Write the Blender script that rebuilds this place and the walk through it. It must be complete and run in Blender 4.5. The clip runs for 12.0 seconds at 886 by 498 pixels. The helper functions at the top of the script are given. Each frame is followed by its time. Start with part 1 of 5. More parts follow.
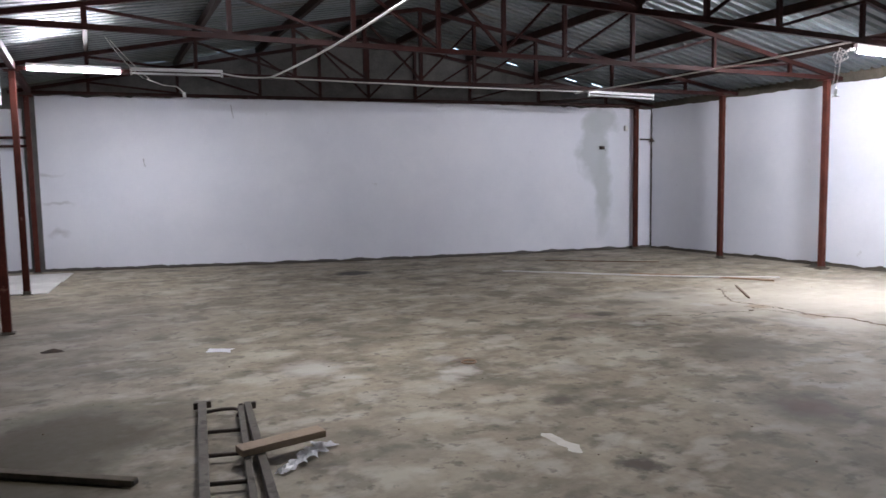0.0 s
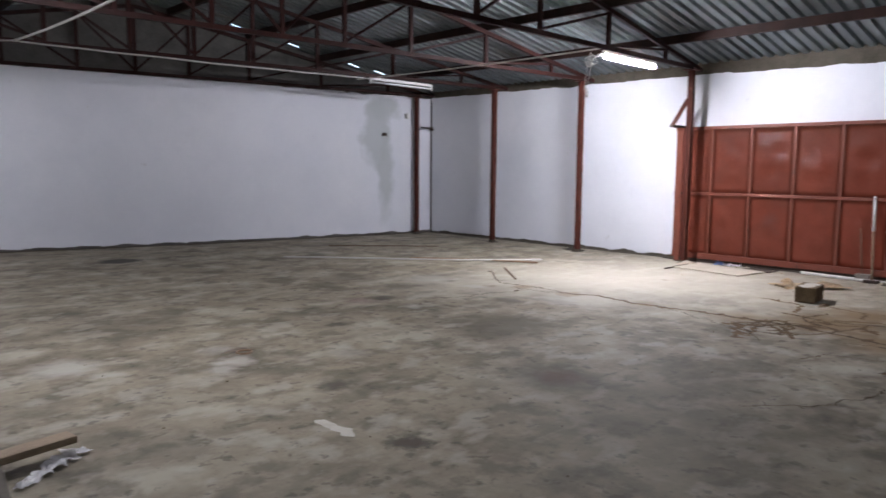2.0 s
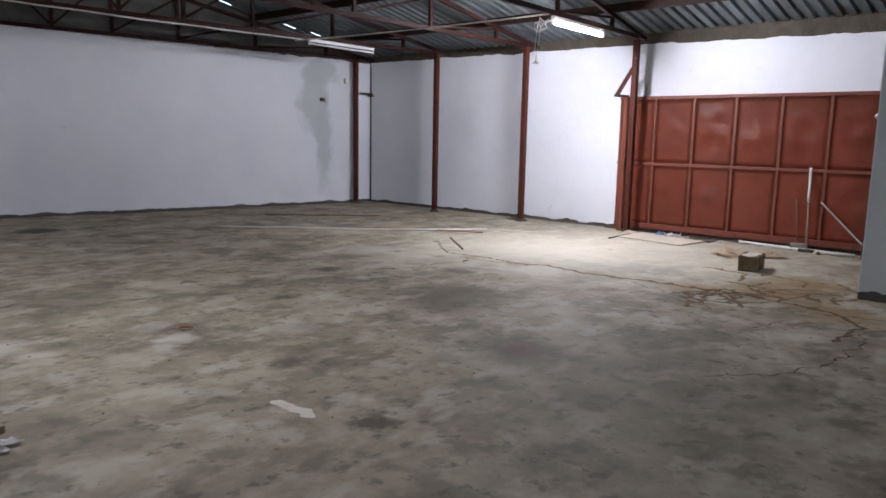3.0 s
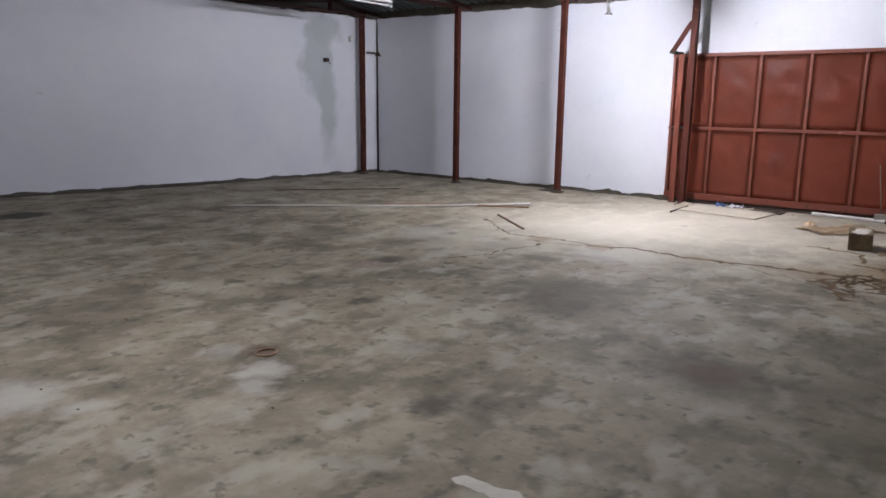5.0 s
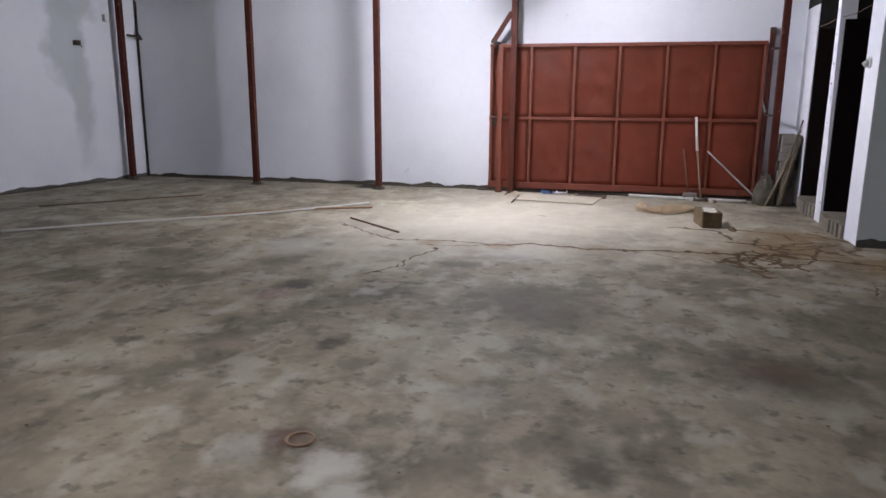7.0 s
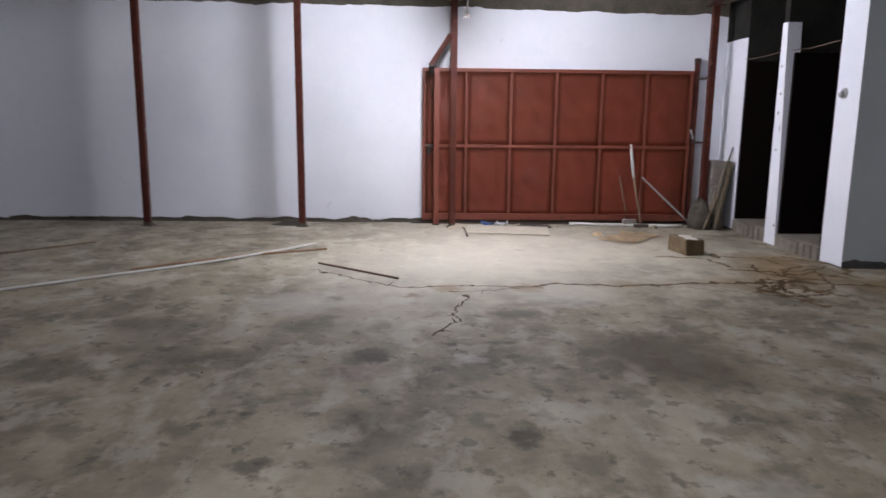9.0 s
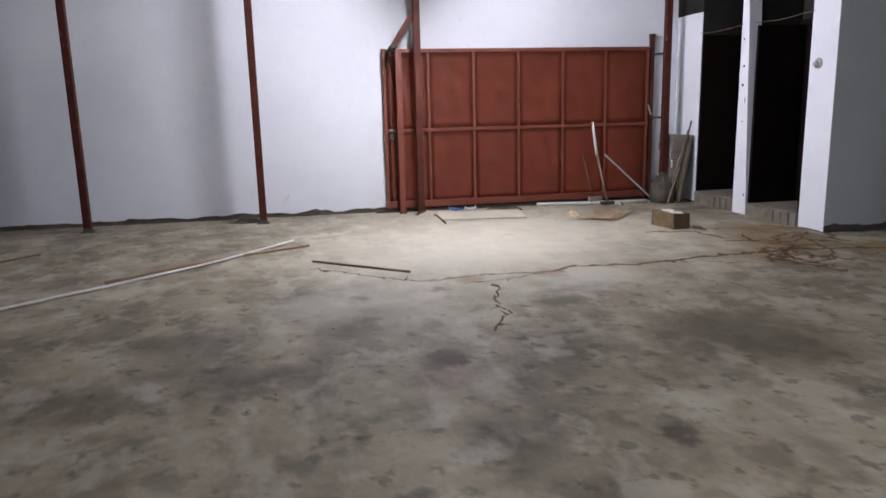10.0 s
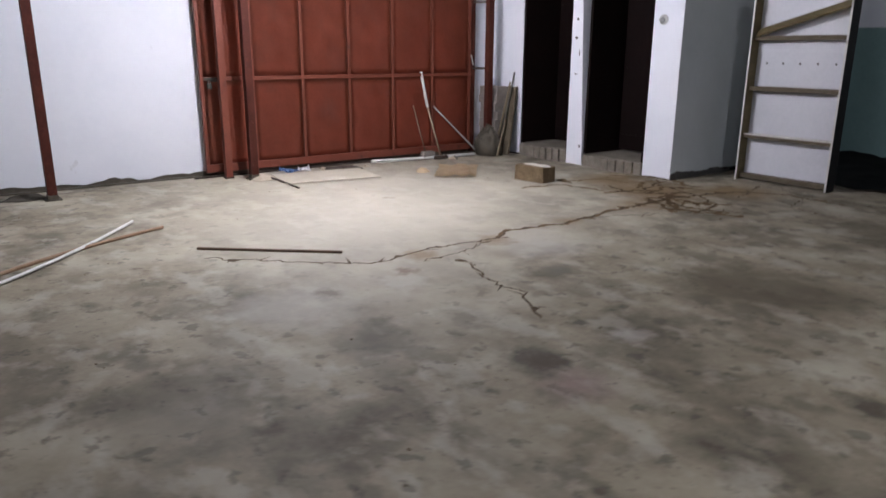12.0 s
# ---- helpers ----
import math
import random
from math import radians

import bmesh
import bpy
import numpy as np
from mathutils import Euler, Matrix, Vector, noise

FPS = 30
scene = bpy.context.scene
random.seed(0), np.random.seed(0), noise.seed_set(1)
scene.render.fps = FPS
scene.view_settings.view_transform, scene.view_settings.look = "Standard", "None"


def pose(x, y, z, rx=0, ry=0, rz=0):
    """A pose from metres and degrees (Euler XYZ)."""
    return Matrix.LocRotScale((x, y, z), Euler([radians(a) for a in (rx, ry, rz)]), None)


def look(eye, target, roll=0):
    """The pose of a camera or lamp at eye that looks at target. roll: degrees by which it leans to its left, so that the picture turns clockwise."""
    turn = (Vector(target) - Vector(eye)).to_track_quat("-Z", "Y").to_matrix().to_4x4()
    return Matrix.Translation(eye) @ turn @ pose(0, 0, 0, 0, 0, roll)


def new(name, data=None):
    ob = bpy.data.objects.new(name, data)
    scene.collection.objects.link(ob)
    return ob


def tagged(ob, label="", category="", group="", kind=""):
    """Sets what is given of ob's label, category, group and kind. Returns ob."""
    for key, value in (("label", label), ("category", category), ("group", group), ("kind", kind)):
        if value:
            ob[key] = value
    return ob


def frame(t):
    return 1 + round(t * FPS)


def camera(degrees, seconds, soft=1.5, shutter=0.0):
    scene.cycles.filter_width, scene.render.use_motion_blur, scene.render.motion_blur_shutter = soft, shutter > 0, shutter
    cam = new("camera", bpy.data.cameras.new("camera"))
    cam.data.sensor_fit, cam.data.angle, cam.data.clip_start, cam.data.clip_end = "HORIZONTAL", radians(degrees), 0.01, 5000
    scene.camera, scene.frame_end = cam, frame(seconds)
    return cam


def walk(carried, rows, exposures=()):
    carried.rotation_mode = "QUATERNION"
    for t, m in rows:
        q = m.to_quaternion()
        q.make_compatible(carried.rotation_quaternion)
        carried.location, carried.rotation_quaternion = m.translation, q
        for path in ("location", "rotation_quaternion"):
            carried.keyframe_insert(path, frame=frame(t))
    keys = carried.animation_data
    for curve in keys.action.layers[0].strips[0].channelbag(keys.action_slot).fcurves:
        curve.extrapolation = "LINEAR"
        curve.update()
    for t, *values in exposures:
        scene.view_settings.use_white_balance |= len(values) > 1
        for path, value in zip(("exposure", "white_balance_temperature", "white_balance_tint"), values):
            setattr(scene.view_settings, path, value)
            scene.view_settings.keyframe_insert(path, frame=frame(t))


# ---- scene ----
cam = camera(63.8, 12.0, shutter=0.5)
PATH = [
    (0, (0.639, -0.529, 1.481), (1.51, 1.262, 1.299), -1.0),
    (0.5, (0.645, -0.556, 1.485), (1.599, 1.192, 1.301), -0.7),
    (1, (0.643, -0.598, 1.492), (1.724, 1.073, 1.297), -0.4),
    (1.5, (0.68, -0.563, 1.483), (1.887, 1.017, 1.269), -0.3),
    (2, (0.707, -0.595, 1.503), (2.06, 0.86, 1.273), 0.4),
    (2.5, (0.649, -0.524, 1.494), (2.102, 0.833, 1.268), -0.1),
    (3, (0.735, -0.302, 1.471), (2.213, 1.008, 1.159), 1.1),
    (3.2, (0.804, -0.151, 1.477), (2.318, 1.12, 1.173), 1.4),
    (5, (0.89, 1.345, 1.463), (2.426, 2.559, 1.054), 0.6),
    (5.5, (0.815, 1.91, 1.418), (2.532, 2.852, 1.01), -2.8),
    (6, (0.816, 2.374, 1.425), (2.641, 3.095, 1.042), -2.0),
    (6.5, (0.829, 2.823, 1.413), (2.667, 3.531, 1.066), 3.1),
    (7, (0.82, 3.312, 1.444), (2.709, 3.813, 1.018), 0.3),
    (7.2, (0.848, 3.507, 1.433), (2.745, 3.988, 1.021), 0.5),
    (8, (1.092, 4.406, 1.425), (3.023, 4.665, 1.034), -0.8),
    (8.8, (1.336, 5.305, 1.417), (3.301, 5.343, 1.048), -2.0),
    (9, (1.429, 5.461, 1.442), (3.397, 5.398, 1.088), 0.6),
    (9.5, (1.575, 6.016, 1.433), (3.507, 5.724, 1.005), -0.1),
    (10, (1.883, 6.489, 1.415), (3.81, 6.129, 1.021), -1.4),
    (10.5, (2.142, 6.926, 1.413), (4.002, 6.308, 1.015), 1.3),
    (11, (2.553, 7.302, 1.435), (4.301, 6.466, 0.94), 1.7),
    (11.5, (2.968, 7.59, 1.428), (4.625, 6.57, 0.968), 2.1),
    (12, (3.417, 7.98, 1.421), (4.978, 6.852, 0.883), 0.3),
]
walk(cam, [(t, look(eye, target, roll)) for t, eye, target, roll in PATH],
     exposures=[(0, 2.74), (1.0, 2.64), (2.5, 2.50), (5.0, 2.38), (9.0, 2.22), (12.0, 2.27)])

# ---------------------------------------------------------------- light
world = bpy.data.worlds.new("world")
scene.world = world
world.use_nodes = True
_nt = world.node_tree
_sky = _nt.nodes.new("ShaderNodeTexSky")
_sky.sky_type = "NISHITA"
_sky.sun_disc = False
_sky.sun_elevation, _sky.sun_rotation = radians(40), radians(120)
_nt.links.new(_sky.outputs[0], _nt.nodes["Background"].inputs[0])
_nt.nodes["Background"].inputs[1].default_value = 0.12
GATE_TUBE, HALL_TUBE = 158.0, 94.0   # radiance of the gate tube and of the two hall tubes, set by eye


# ---------------------------------------------------------------- materials
def mat(name, lo, hi, scale=3.0, fine=40.0, rough=0.7, metal=0.0, bump=0.15, fine_mix=0.35, stretch=(1, 1, 1),
        stain=None, stain_scale=1.2, stain_at=(0.55, 0.72), spec=0.4):
    """Two-scale noise between two colours, with an optional third colour in patches."""
    m = bpy.data.materials.new(name)
    m.use_nodes = True
    nt = m.node_tree
    N, L = nt.nodes, nt.links
    b = N["Principled BSDF"]
    geo = N.new("ShaderNodeNewGeometry")
    mp = N.new("ShaderNodeMapping")
    mp.inputs["Scale"].default_value = stretch
    L.new(geo.outputs["Position"], mp.inputs["Vector"])
    n1, n2 = N.new("ShaderNodeTexNoise"), N.new("ShaderNodeTexNoise")
    for n, s, d in ((n1, scale, 6), (n2, fine, 4)):
        n.inputs["Scale"].default_value, n.inputs["Detail"].default_value = s, d
        n.inputs["Roughness"].default_value = 0.62
        L.new(mp.outputs[0], n.inputs["Vector"])
    mx = N.new("ShaderNodeMix")
    mx.data_type = "FLOAT"
    mx.inputs[0].default_value = fine_mix
    L.new(n1.outputs["Fac"], mx.inputs[2])
    L.new(n2.outputs["Fac"], mx.inputs[3])
    ramp = N.new("ShaderNodeValToRGB")
    ramp.color_ramp.elements[0].position, ramp.color_ramp.elements[1].position = 0.34, 0.66
    ramp.color_ramp.elements[0].color, ramp.color_ramp.elements[1].color = (*lo, 1), (*hi, 1)
    L.new(mx.outputs[0], ramp.inputs[0])
    col = ramp.outputs[0]
    if stain:
        n3 = N.new("ShaderNodeTexNoise")
        n3.inputs["Scale"].default_value, n3.inputs["Detail"].default_value = stain_scale, 8
        n3.inputs["Roughness"].default_value = 0.65
        L.new(mp.outputs[0], n3.inputs["Vector"])
        mr = N.new("ShaderNodeMapRange")
        mr.inputs[1].default_value, mr.inputs[2].default_value = stain_at
        L.new(n3.outputs["Fac"], mr.inputs[0])
        cm = N.new("ShaderNodeMix")
        cm.data_type = "RGBA"
        L.new(mr.outputs[0], cm.inputs[0])
        L.new(col, cm.inputs[6])
        cm.inputs[7].default_value = (*stain, 1)
        col = cm.outputs[2]
    L.new(col, b.inputs["Base Color"])
    rr = N.new("ShaderNodeMapRange")
    rr.inputs[3].default_value, rr.inputs[4].default_value = max(0.02, rough - 0.12), min(1, rough + 0.12)
    L.new(n2.outputs["Fac"], rr.inputs[0])
    L.new(rr.outputs[0], b.inputs["Roughness"])
    b.inputs["Metallic"].default_value = metal
    b.inputs["Specular IOR Level"].default_value = spec
    bp = N.new("ShaderNodeBump")
    bp.inputs["Strength"].default_value, bp.inputs["Distance"].default_value = bump, 0.01
    L.new(mx.outputs[0], bp.inputs["Height"])
    L.new(bp.outputs[0], b.inputs["Normal"])
    return m


def floor_material():
    m = mat("floor_concrete", (0.215, 0.183, 0.128), (0.44, 0.395, 0.295), scale=1.6, fine=17, rough=0.74, bump=0.3, fine_mix=0.26, spec=0.4,
            stain=(0.125, 0.106, 0.074), stain_scale=1.0, stain_at=(0.51, 0.68))
    nt = m.node_tree
    N, L = nt.nodes, nt.links
    b = N["Principled BSDF"]
    col = b.inputs["Base Color"].links[0].from_socket
    geo = N.new("ShaderNodeNewGeometry")
    warp = N.new("ShaderNodeTexNoise")
    warp.inputs["Scale"].default_value, warp.inputs["Detail"].default_value, warp.inputs["Roughness"].default_value = 3.2, 7, 0.62
    L.new(geo.outputs["Position"], warp.inputs["Vector"])
    wv = N.new("ShaderNodeVectorMath")
    wv.operation = "MULTIPLY_ADD"
    wv.inputs[1].default_value = (0.6, 0.6, 0)
    L.new(warp.outputs["Color"], wv.inputs[0])
    L.new(geo.outputs["Position"], wv.inputs[2])

    def layer(col, fac, colour):
        cm = N.new("ShaderNodeMix")
        cm.data_type = "RGBA"
        L.new(fac, cm.inputs[0])
        L.new(col, cm.inputs[6])
        cm.inputs[7].default_value = (*colour, 1)
        return cm.outputs[2]

    def noise_fac(scale, lo, hi, amount, seed, stretch=(1, 1, 1)):
        mp = N.new("ShaderNodeMapping")
        mp.inputs["Location"].default_value = (seed, seed * 2.3, 0)
        mp.inputs["Scale"].default_value = stretch
        L.new(geo.outputs["Position"], mp.inputs["Vector"])
        n = N.new("ShaderNodeTexNoise")
        n.inputs["Scale"].default_value, n.inputs["Detail"].default_value, n.inputs["Roughness"].default_value = scale, 5, 0.56
        L.new(mp.outputs[0], n.inputs["Vector"])
        mr = N.new("ShaderNodeMapRange")
        mr.inputs[1].default_value, mr.inputs[2].default_value, mr.inputs[4].default_value = lo, hi, amount
        L.new(n.outputs["Fac"], mr.inputs[0])
        return mr.outputs[0]

    # pale cement wash and dark scuffs
    col = layer(col, noise_fac(1.3, 0.52, 0.66, 0.65, 11), (0.545, 0.505, 0.40))
    col = layer(col, noise_fac(2.0, 0.51, 0.64, 0.4, 19, (0.85, 1.15, 1)), (0.115, 0.10, 0.070))
    col = layer(col, noise_fac(2.6, 0.54, 0.62, 0.5, 37), (0.10, 0.086, 0.059))
    col = layer(col, noise_fac(2.8, 0.54, 0.63, 0.45, 47, (0.8, 1.2, 1)), (0.56, 0.53, 0.445))
    col = layer(col, noise_fac(5.0, 0.57, 0.70, 0.4, 53), (0.56, 0.53, 0.445))
    col = layer(col, noise_fac(8.0, 0.59, 0.65, 0.5, 71), (0.06, 0.050, 0.038))
    col = layer(col, noise_fac(24.0, 0.62, 0.70, 0.35, 83), (0.05, 0.042, 0.032))
    # spills, and light or dimness put into the colour, each placed: x, y, radius, softness, amount, colour
    ragged = N.new("ShaderNodeTexNoise")
    ragged.inputs["Scale"].default_value, ragged.inputs["Detail"].default_value, ragged.inputs["Roughness"].default_value = 7.0, 6, 0.65
    L.new(geo.outputs["Position"], ragged.inputs["Vector"])
    rv = N.new("ShaderNodeVectorMath")
    rv.operation = "MULTIPLY_ADD"
    rv.inputs[1].default_value = (0.3, 0.3, 0)
    L.new(ragged.outputs["Color"], rv.inputs[0])
    L.new(geo.outputs["Position"], rv.inputs[2])
    for x, y, r, soft, amount, c in SPILLS_AND_LIGHT + SPOTS:
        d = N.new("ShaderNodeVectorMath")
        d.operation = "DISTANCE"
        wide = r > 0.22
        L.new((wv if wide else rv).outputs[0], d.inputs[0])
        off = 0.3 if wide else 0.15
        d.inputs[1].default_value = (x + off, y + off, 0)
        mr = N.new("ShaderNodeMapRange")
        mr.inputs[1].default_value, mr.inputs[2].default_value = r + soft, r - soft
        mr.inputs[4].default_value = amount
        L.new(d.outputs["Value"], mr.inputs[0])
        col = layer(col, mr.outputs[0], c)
    tone = N.new("ShaderNodeMix")
    tone.data_type, tone.blend_type = "RGBA", "MULTIPLY"
    tone.inputs[0].default_value = 1.0
    L.new(col, tone.inputs[6])
    tone.inputs[7].default_value = (0.77, 0.755, 0.74, 1)
    L.new(tone.outputs[2], b.inputs["Base Color"])
    return m


DARK, PALE, RUST = (0.085, 0.070, 0.048), (0.56, 0.535, 0.48), (0.25, 0.16, 0.065)
SPILLS_AND_LIGHT = [
    # dim floor along the left columns, put into the colour
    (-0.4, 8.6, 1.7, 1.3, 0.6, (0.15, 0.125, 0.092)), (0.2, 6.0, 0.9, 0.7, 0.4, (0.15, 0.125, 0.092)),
    # pale dust before the gate, with the lamp's pool of light painted in
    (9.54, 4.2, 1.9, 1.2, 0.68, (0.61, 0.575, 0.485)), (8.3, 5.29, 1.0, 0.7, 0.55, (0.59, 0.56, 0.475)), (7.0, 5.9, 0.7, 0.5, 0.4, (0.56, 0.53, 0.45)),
    (5.73, 3.89, 0.42, 0.16, 0.75, (0.115, 0.093, 0.058)), (5.31, 3.71, 0.20, 0.12, 0.6, (0.115, 0.093, 0.058)), (5.68, 5.79, 0.15, 0.05, 0.8, DARK), (6.67, 4.79, 0.13, 0.05, 0.6, DARK),
    (7.33, 6.54, 0.12, 0.06, 0.6, DARK), (6.33, 6.26, 0.20, 0.12, 0.5, DARK), (6.24, 7.24, 0.35, 0.2, 0.5, DARK), (4.53, 4.99, 0.09, 0.04, 0.75, DARK), (4.25, 6.15, 0.08, 0.03, 0.7, DARK),
    (3.56, 3.44, 0.20, 0.09, 0.55, (0.12, 0.10, 0.06)), (4.7, 2.48, 0.28, 0.14, 0.6, DARK), (3.13, 2.29, 0.11, 0.04, 0.8, DARK), (3.04, 6.31, 0.5, 0.3, 0.4, DARK),
    # last three: olive stain, deepened to paint the dim near-left corner
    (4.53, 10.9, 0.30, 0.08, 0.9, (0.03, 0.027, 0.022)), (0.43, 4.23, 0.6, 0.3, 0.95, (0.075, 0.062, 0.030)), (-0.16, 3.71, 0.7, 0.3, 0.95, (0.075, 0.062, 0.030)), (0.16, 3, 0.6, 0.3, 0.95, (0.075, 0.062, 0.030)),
    (3.2, 4.41, 0.13, 0.05, 0.75, PALE), (3, 4.25, 0.10, 0.05, 0.7, PALE), (2.14, 5.06, 0.22, 0.1, 0.65, PALE), (7.05, 5.67, 0.13, 0.05, 0.6, PALE),
    (7.31, 4.26, 0.38, 0.15, 0.5, PALE), (7.04, 6.41, 0.32, 0.15, 0.5, PALE), (5.63, 5.18, 0.10, 0.04, 0.5, PALE), (5.39, 5.80, 0.12, 0.1, 0.55, (0.36, 0.25, 0.235)),
    # first two: dimness of the near-right corner, painted on the floor
    (4.5, 1.33, 0.75, 0.5, 0.5, (0.12, 0.105, 0.062)), (5.54, 1.8, 0.4, 0.25, 0.45, (0.12, 0.105, 0.062)),
    (8.07, 1.86, 0.42, 0.22, 0.85, RUST), (7.58, 1.14, 0.34, 0.2, 0.8, RUST), (8.84, 1.69, 0.34, 0.2, 0.75, RUST), (7.79, 2.55, 0.22, 0.15, 0.6, RUST),
    (7.51, 5.24, 0.12, 0.05, 0.55, RUST), (7.53, 4.52, 0.12, 0.06, 0.6, RUST), (7.65, 3.56, 0.10, 0.06, 0.5, RUST), (3.36, 4.69, 0.10, 0.04, 0.75, (0.10, 0.045, 0.03)),
]

SPOTS = [          # small scuffs, pits and smears: as above
    (3.16, 2.26, 0.08, 0.04, 0.85, DARK), (3.02, 1.67, 0.03, 0.03, 0.85, DARK), (3.47, 3.38, 0.10, 0.05, 0.5, DARK), (4.74, 2.56, 0.14, 0.07, 0.5, (0.16, 0.10, 0.06)),
    (4.72, 2.46, 0.15, 0.08, 0.5, (0.16, 0.10, 0.06)), (5.66, 5.77, 0.07, 0.04, 0.8, DARK), (5.11, 8.91, 0.15, 0.07, 0.6, DARK), (3.70, 4.99, 0.05, 0.03, 0.55, DARK),
    (3.23, 4.66, 0.04, 0.03, 0.6, (0.16, 0.10, 0.06)), (3.10, 4.42, 0.07, 0.04, 0.7, PALE), (3.37, 3.37, 0.11, 0.06, 0.5, DARK), (5.60, 5.76, 0.07, 0.04, 0.7, DARK),
    (4.55, 4.95, 0.05, 0.03, 0.5, DARK), (6.65, 4.63, 0.07, 0.04, 0.6, DARK), (4.45, 4.98, 0.05, 0.03, 0.7, DARK), (3.93, 4.89, 0.04, 0.03, 0.75, DARK),
    (4.17, 6.14, 0.03, 0.03, 0.7, DARK), (4.25, 5.96, 0.03, 0.03, 0.7, DARK), (5.79, 7.09, 0.05, 0.03, 0.6, DARK), (6.53, 6.14, 0.09, 0.04, 0.5, DARK),
    (5.33, 7.61, 0.11, 0.05, 0.5, DARK), (6.71, 4.64, 0.10, 0.05, 0.7, (0.19, 0.175, 0.15)), (4.79, 6.33, 0.05, 0.03, 0.5, DARK), (4.65, 4.95, 0.03, 0.03, 0.7, DARK),
    (7.12, 6.16, 0.09, 0.05, 0.5, DARK), (4.91, 6.35, 0.06, 0.03, 0.6, DARK), (7.28, 7.05, 0.05, 0.03, 0.5, DARK), (7.24, 4.27, 0.09, 0.05, 0.6, PALE),
    (7.23, 5.52, 0.07, 0.03, 0.6, (0.16, 0.10, 0.06)), (9.38, 4.32, 0.04, 0.03, 0.4, DARK), (3.44, 3.41, 0.10, 0.05, 0.55, DARK), (3.63, 2.73, 0.03, 0.03, 0.6, DARK),
    (4.09, 2.26, 0.03, 0.03, 0.6, DARK), (3.99, 4.00, 0.13, 0.06, 0.35, PALE), (3.63, 4.35, 0.03, 0.03, 0.5, DARK), (2.30, 4.69, 0.09, 0.04, 0.5, PALE),
    (3.23, 4.82, 0.12, 0.06, 0.45, PALE), (2.17, 5.01, 0.13, 0.07, 0.6, PALE), (4.08, 4.23, 0.07, 0.03, 0.4, PALE), (3.11, 2.27, 0.09, 0.04, 0.7, DARK),
    (2.36, 4.65, 0.09, 0.04, 0.5, PALE), (4.58, 2.51, 0.20, 0.10, 0.4, DARK),
]

M_FLOOR = floor_material()
M_WHITE = mat("white_wall_paint", (0.655, 0.677, 0.737), (0.730, 0.745, 0.793), scale=0.7, fine=18, rough=0.75, bump=0.08, fine_mix=0.2,
              stain=(0.60, 0.625, 0.685), stain_scale=0.5, stain_at=(0.5, 0.8))


def damp_stains(m, spots, colour, amount):
    """Damp patches with a place of their own: (place, scale of x y z, radius, softness)."""
    N, L = m.node_tree.nodes, m.node_tree.links
    b = N["Principled BSDF"]
    col = b.inputs["Base Color"].links[0].from_socket
    geo = N.new("ShaderNodeNewGeometry")
    nz = N.new("ShaderNodeTexNoise")
    nz.inputs["Scale"].default_value, nz.inputs["Detail"].default_value = 2.6, 5
    L.new(geo.outputs["Position"], nz.inputs["Vector"])
    wv = N.new("ShaderNodeVectorMath")
    wv.operation = "MULTIPLY_ADD"
    wv.inputs[1].default_value = (0.5, 0.0, 0.5)
    L.new(nz.outputs["Color"], wv.inputs[0])
    L.new(geo.outputs["Position"], wv.inputs[2])
    for (x, y, z), s, r, soft in spots:
        sc = N.new("ShaderNodeVectorMath")
        sc.operation = "MULTIPLY"
        sc.inputs[1].default_value = s
        L.new(wv.outputs[0], sc.inputs[0])
        d = N.new("ShaderNodeVectorMath")
        d.operation = "DISTANCE"
        d.inputs[1].default_value = ((x + 0.25) * s[0], y * s[1], (z + 0.25) * s[2])
        L.new(sc.outputs[0], d.inputs[0])
        mr = N.new("ShaderNodeMapRange")
        mr.inputs[1].default_value, mr.inputs[2].default_value, mr.inputs[4].default_value = r + soft, r - soft, amount
        L.new(d.outputs["Value"], mr.inputs[0])
        cm = N.new("ShaderNodeMix")
        cm.data_type = "RGBA"
        L.new(mr.outputs[0], cm.inputs[0])
        L.new(col, cm.inputs[6])
        cm.inputs[7].default_value = (*colour, 1)
        col = cm.outputs[2]
    L.new(col, b.inputs["Base Color"])


def speckle(m, scale, at, colour, amount):
    """Small scattered scuffs and chips."""
    N, L = m.node_tree.nodes, m.node_tree.links
    b = N["Principled BSDF"]
    col = b.inputs["Base Color"].links[0].from_socket
    geo = N.new("ShaderNodeNewGeometry")
    nz = N.new("ShaderNodeTexNoise")
    nz.inputs["Scale"].default_value, nz.inputs["Detail"].default_value = scale, 3
    L.new(geo.outputs["Position"], nz.inputs["Vector"])
    mr = N.new("ShaderNodeMapRange")
    mr.inputs[1].default_value, mr.inputs[2].default_value, mr.inputs[4].default_value = at[0], at[1], amount
    L.new(nz.outputs["Fac"], mr.inputs[0])
    cm = N.new("ShaderNodeMix")
    cm.data_type = "RGBA"
    L.new(mr.outputs[0], cm.inputs[0])
    L.new(col, cm.inputs[6])
    cm.inputs[7].default_value = (*colour, 1)
    L.new(cm.outputs[2], b.inputs["Base Color"])


speckle(M_WHITE, 7.0, (0.73, 0.79), (0.46, 0.46, 0.47), 0.4)
damp_stains(M_WHITE, [((10.25, 11.7, 2.25), (1.0, 0.3, 0.45), 0.33, 0.07), ((10.40, 11.7, 2.78), (0.6, 0.3, 1.0), 0.22, 0.06),
                      ((10.45, 11.7, 1.35), (1.6, 0.3, 0.35), 0.30, 0.12)], (0.44, 0.475, 0.49), 0.85)
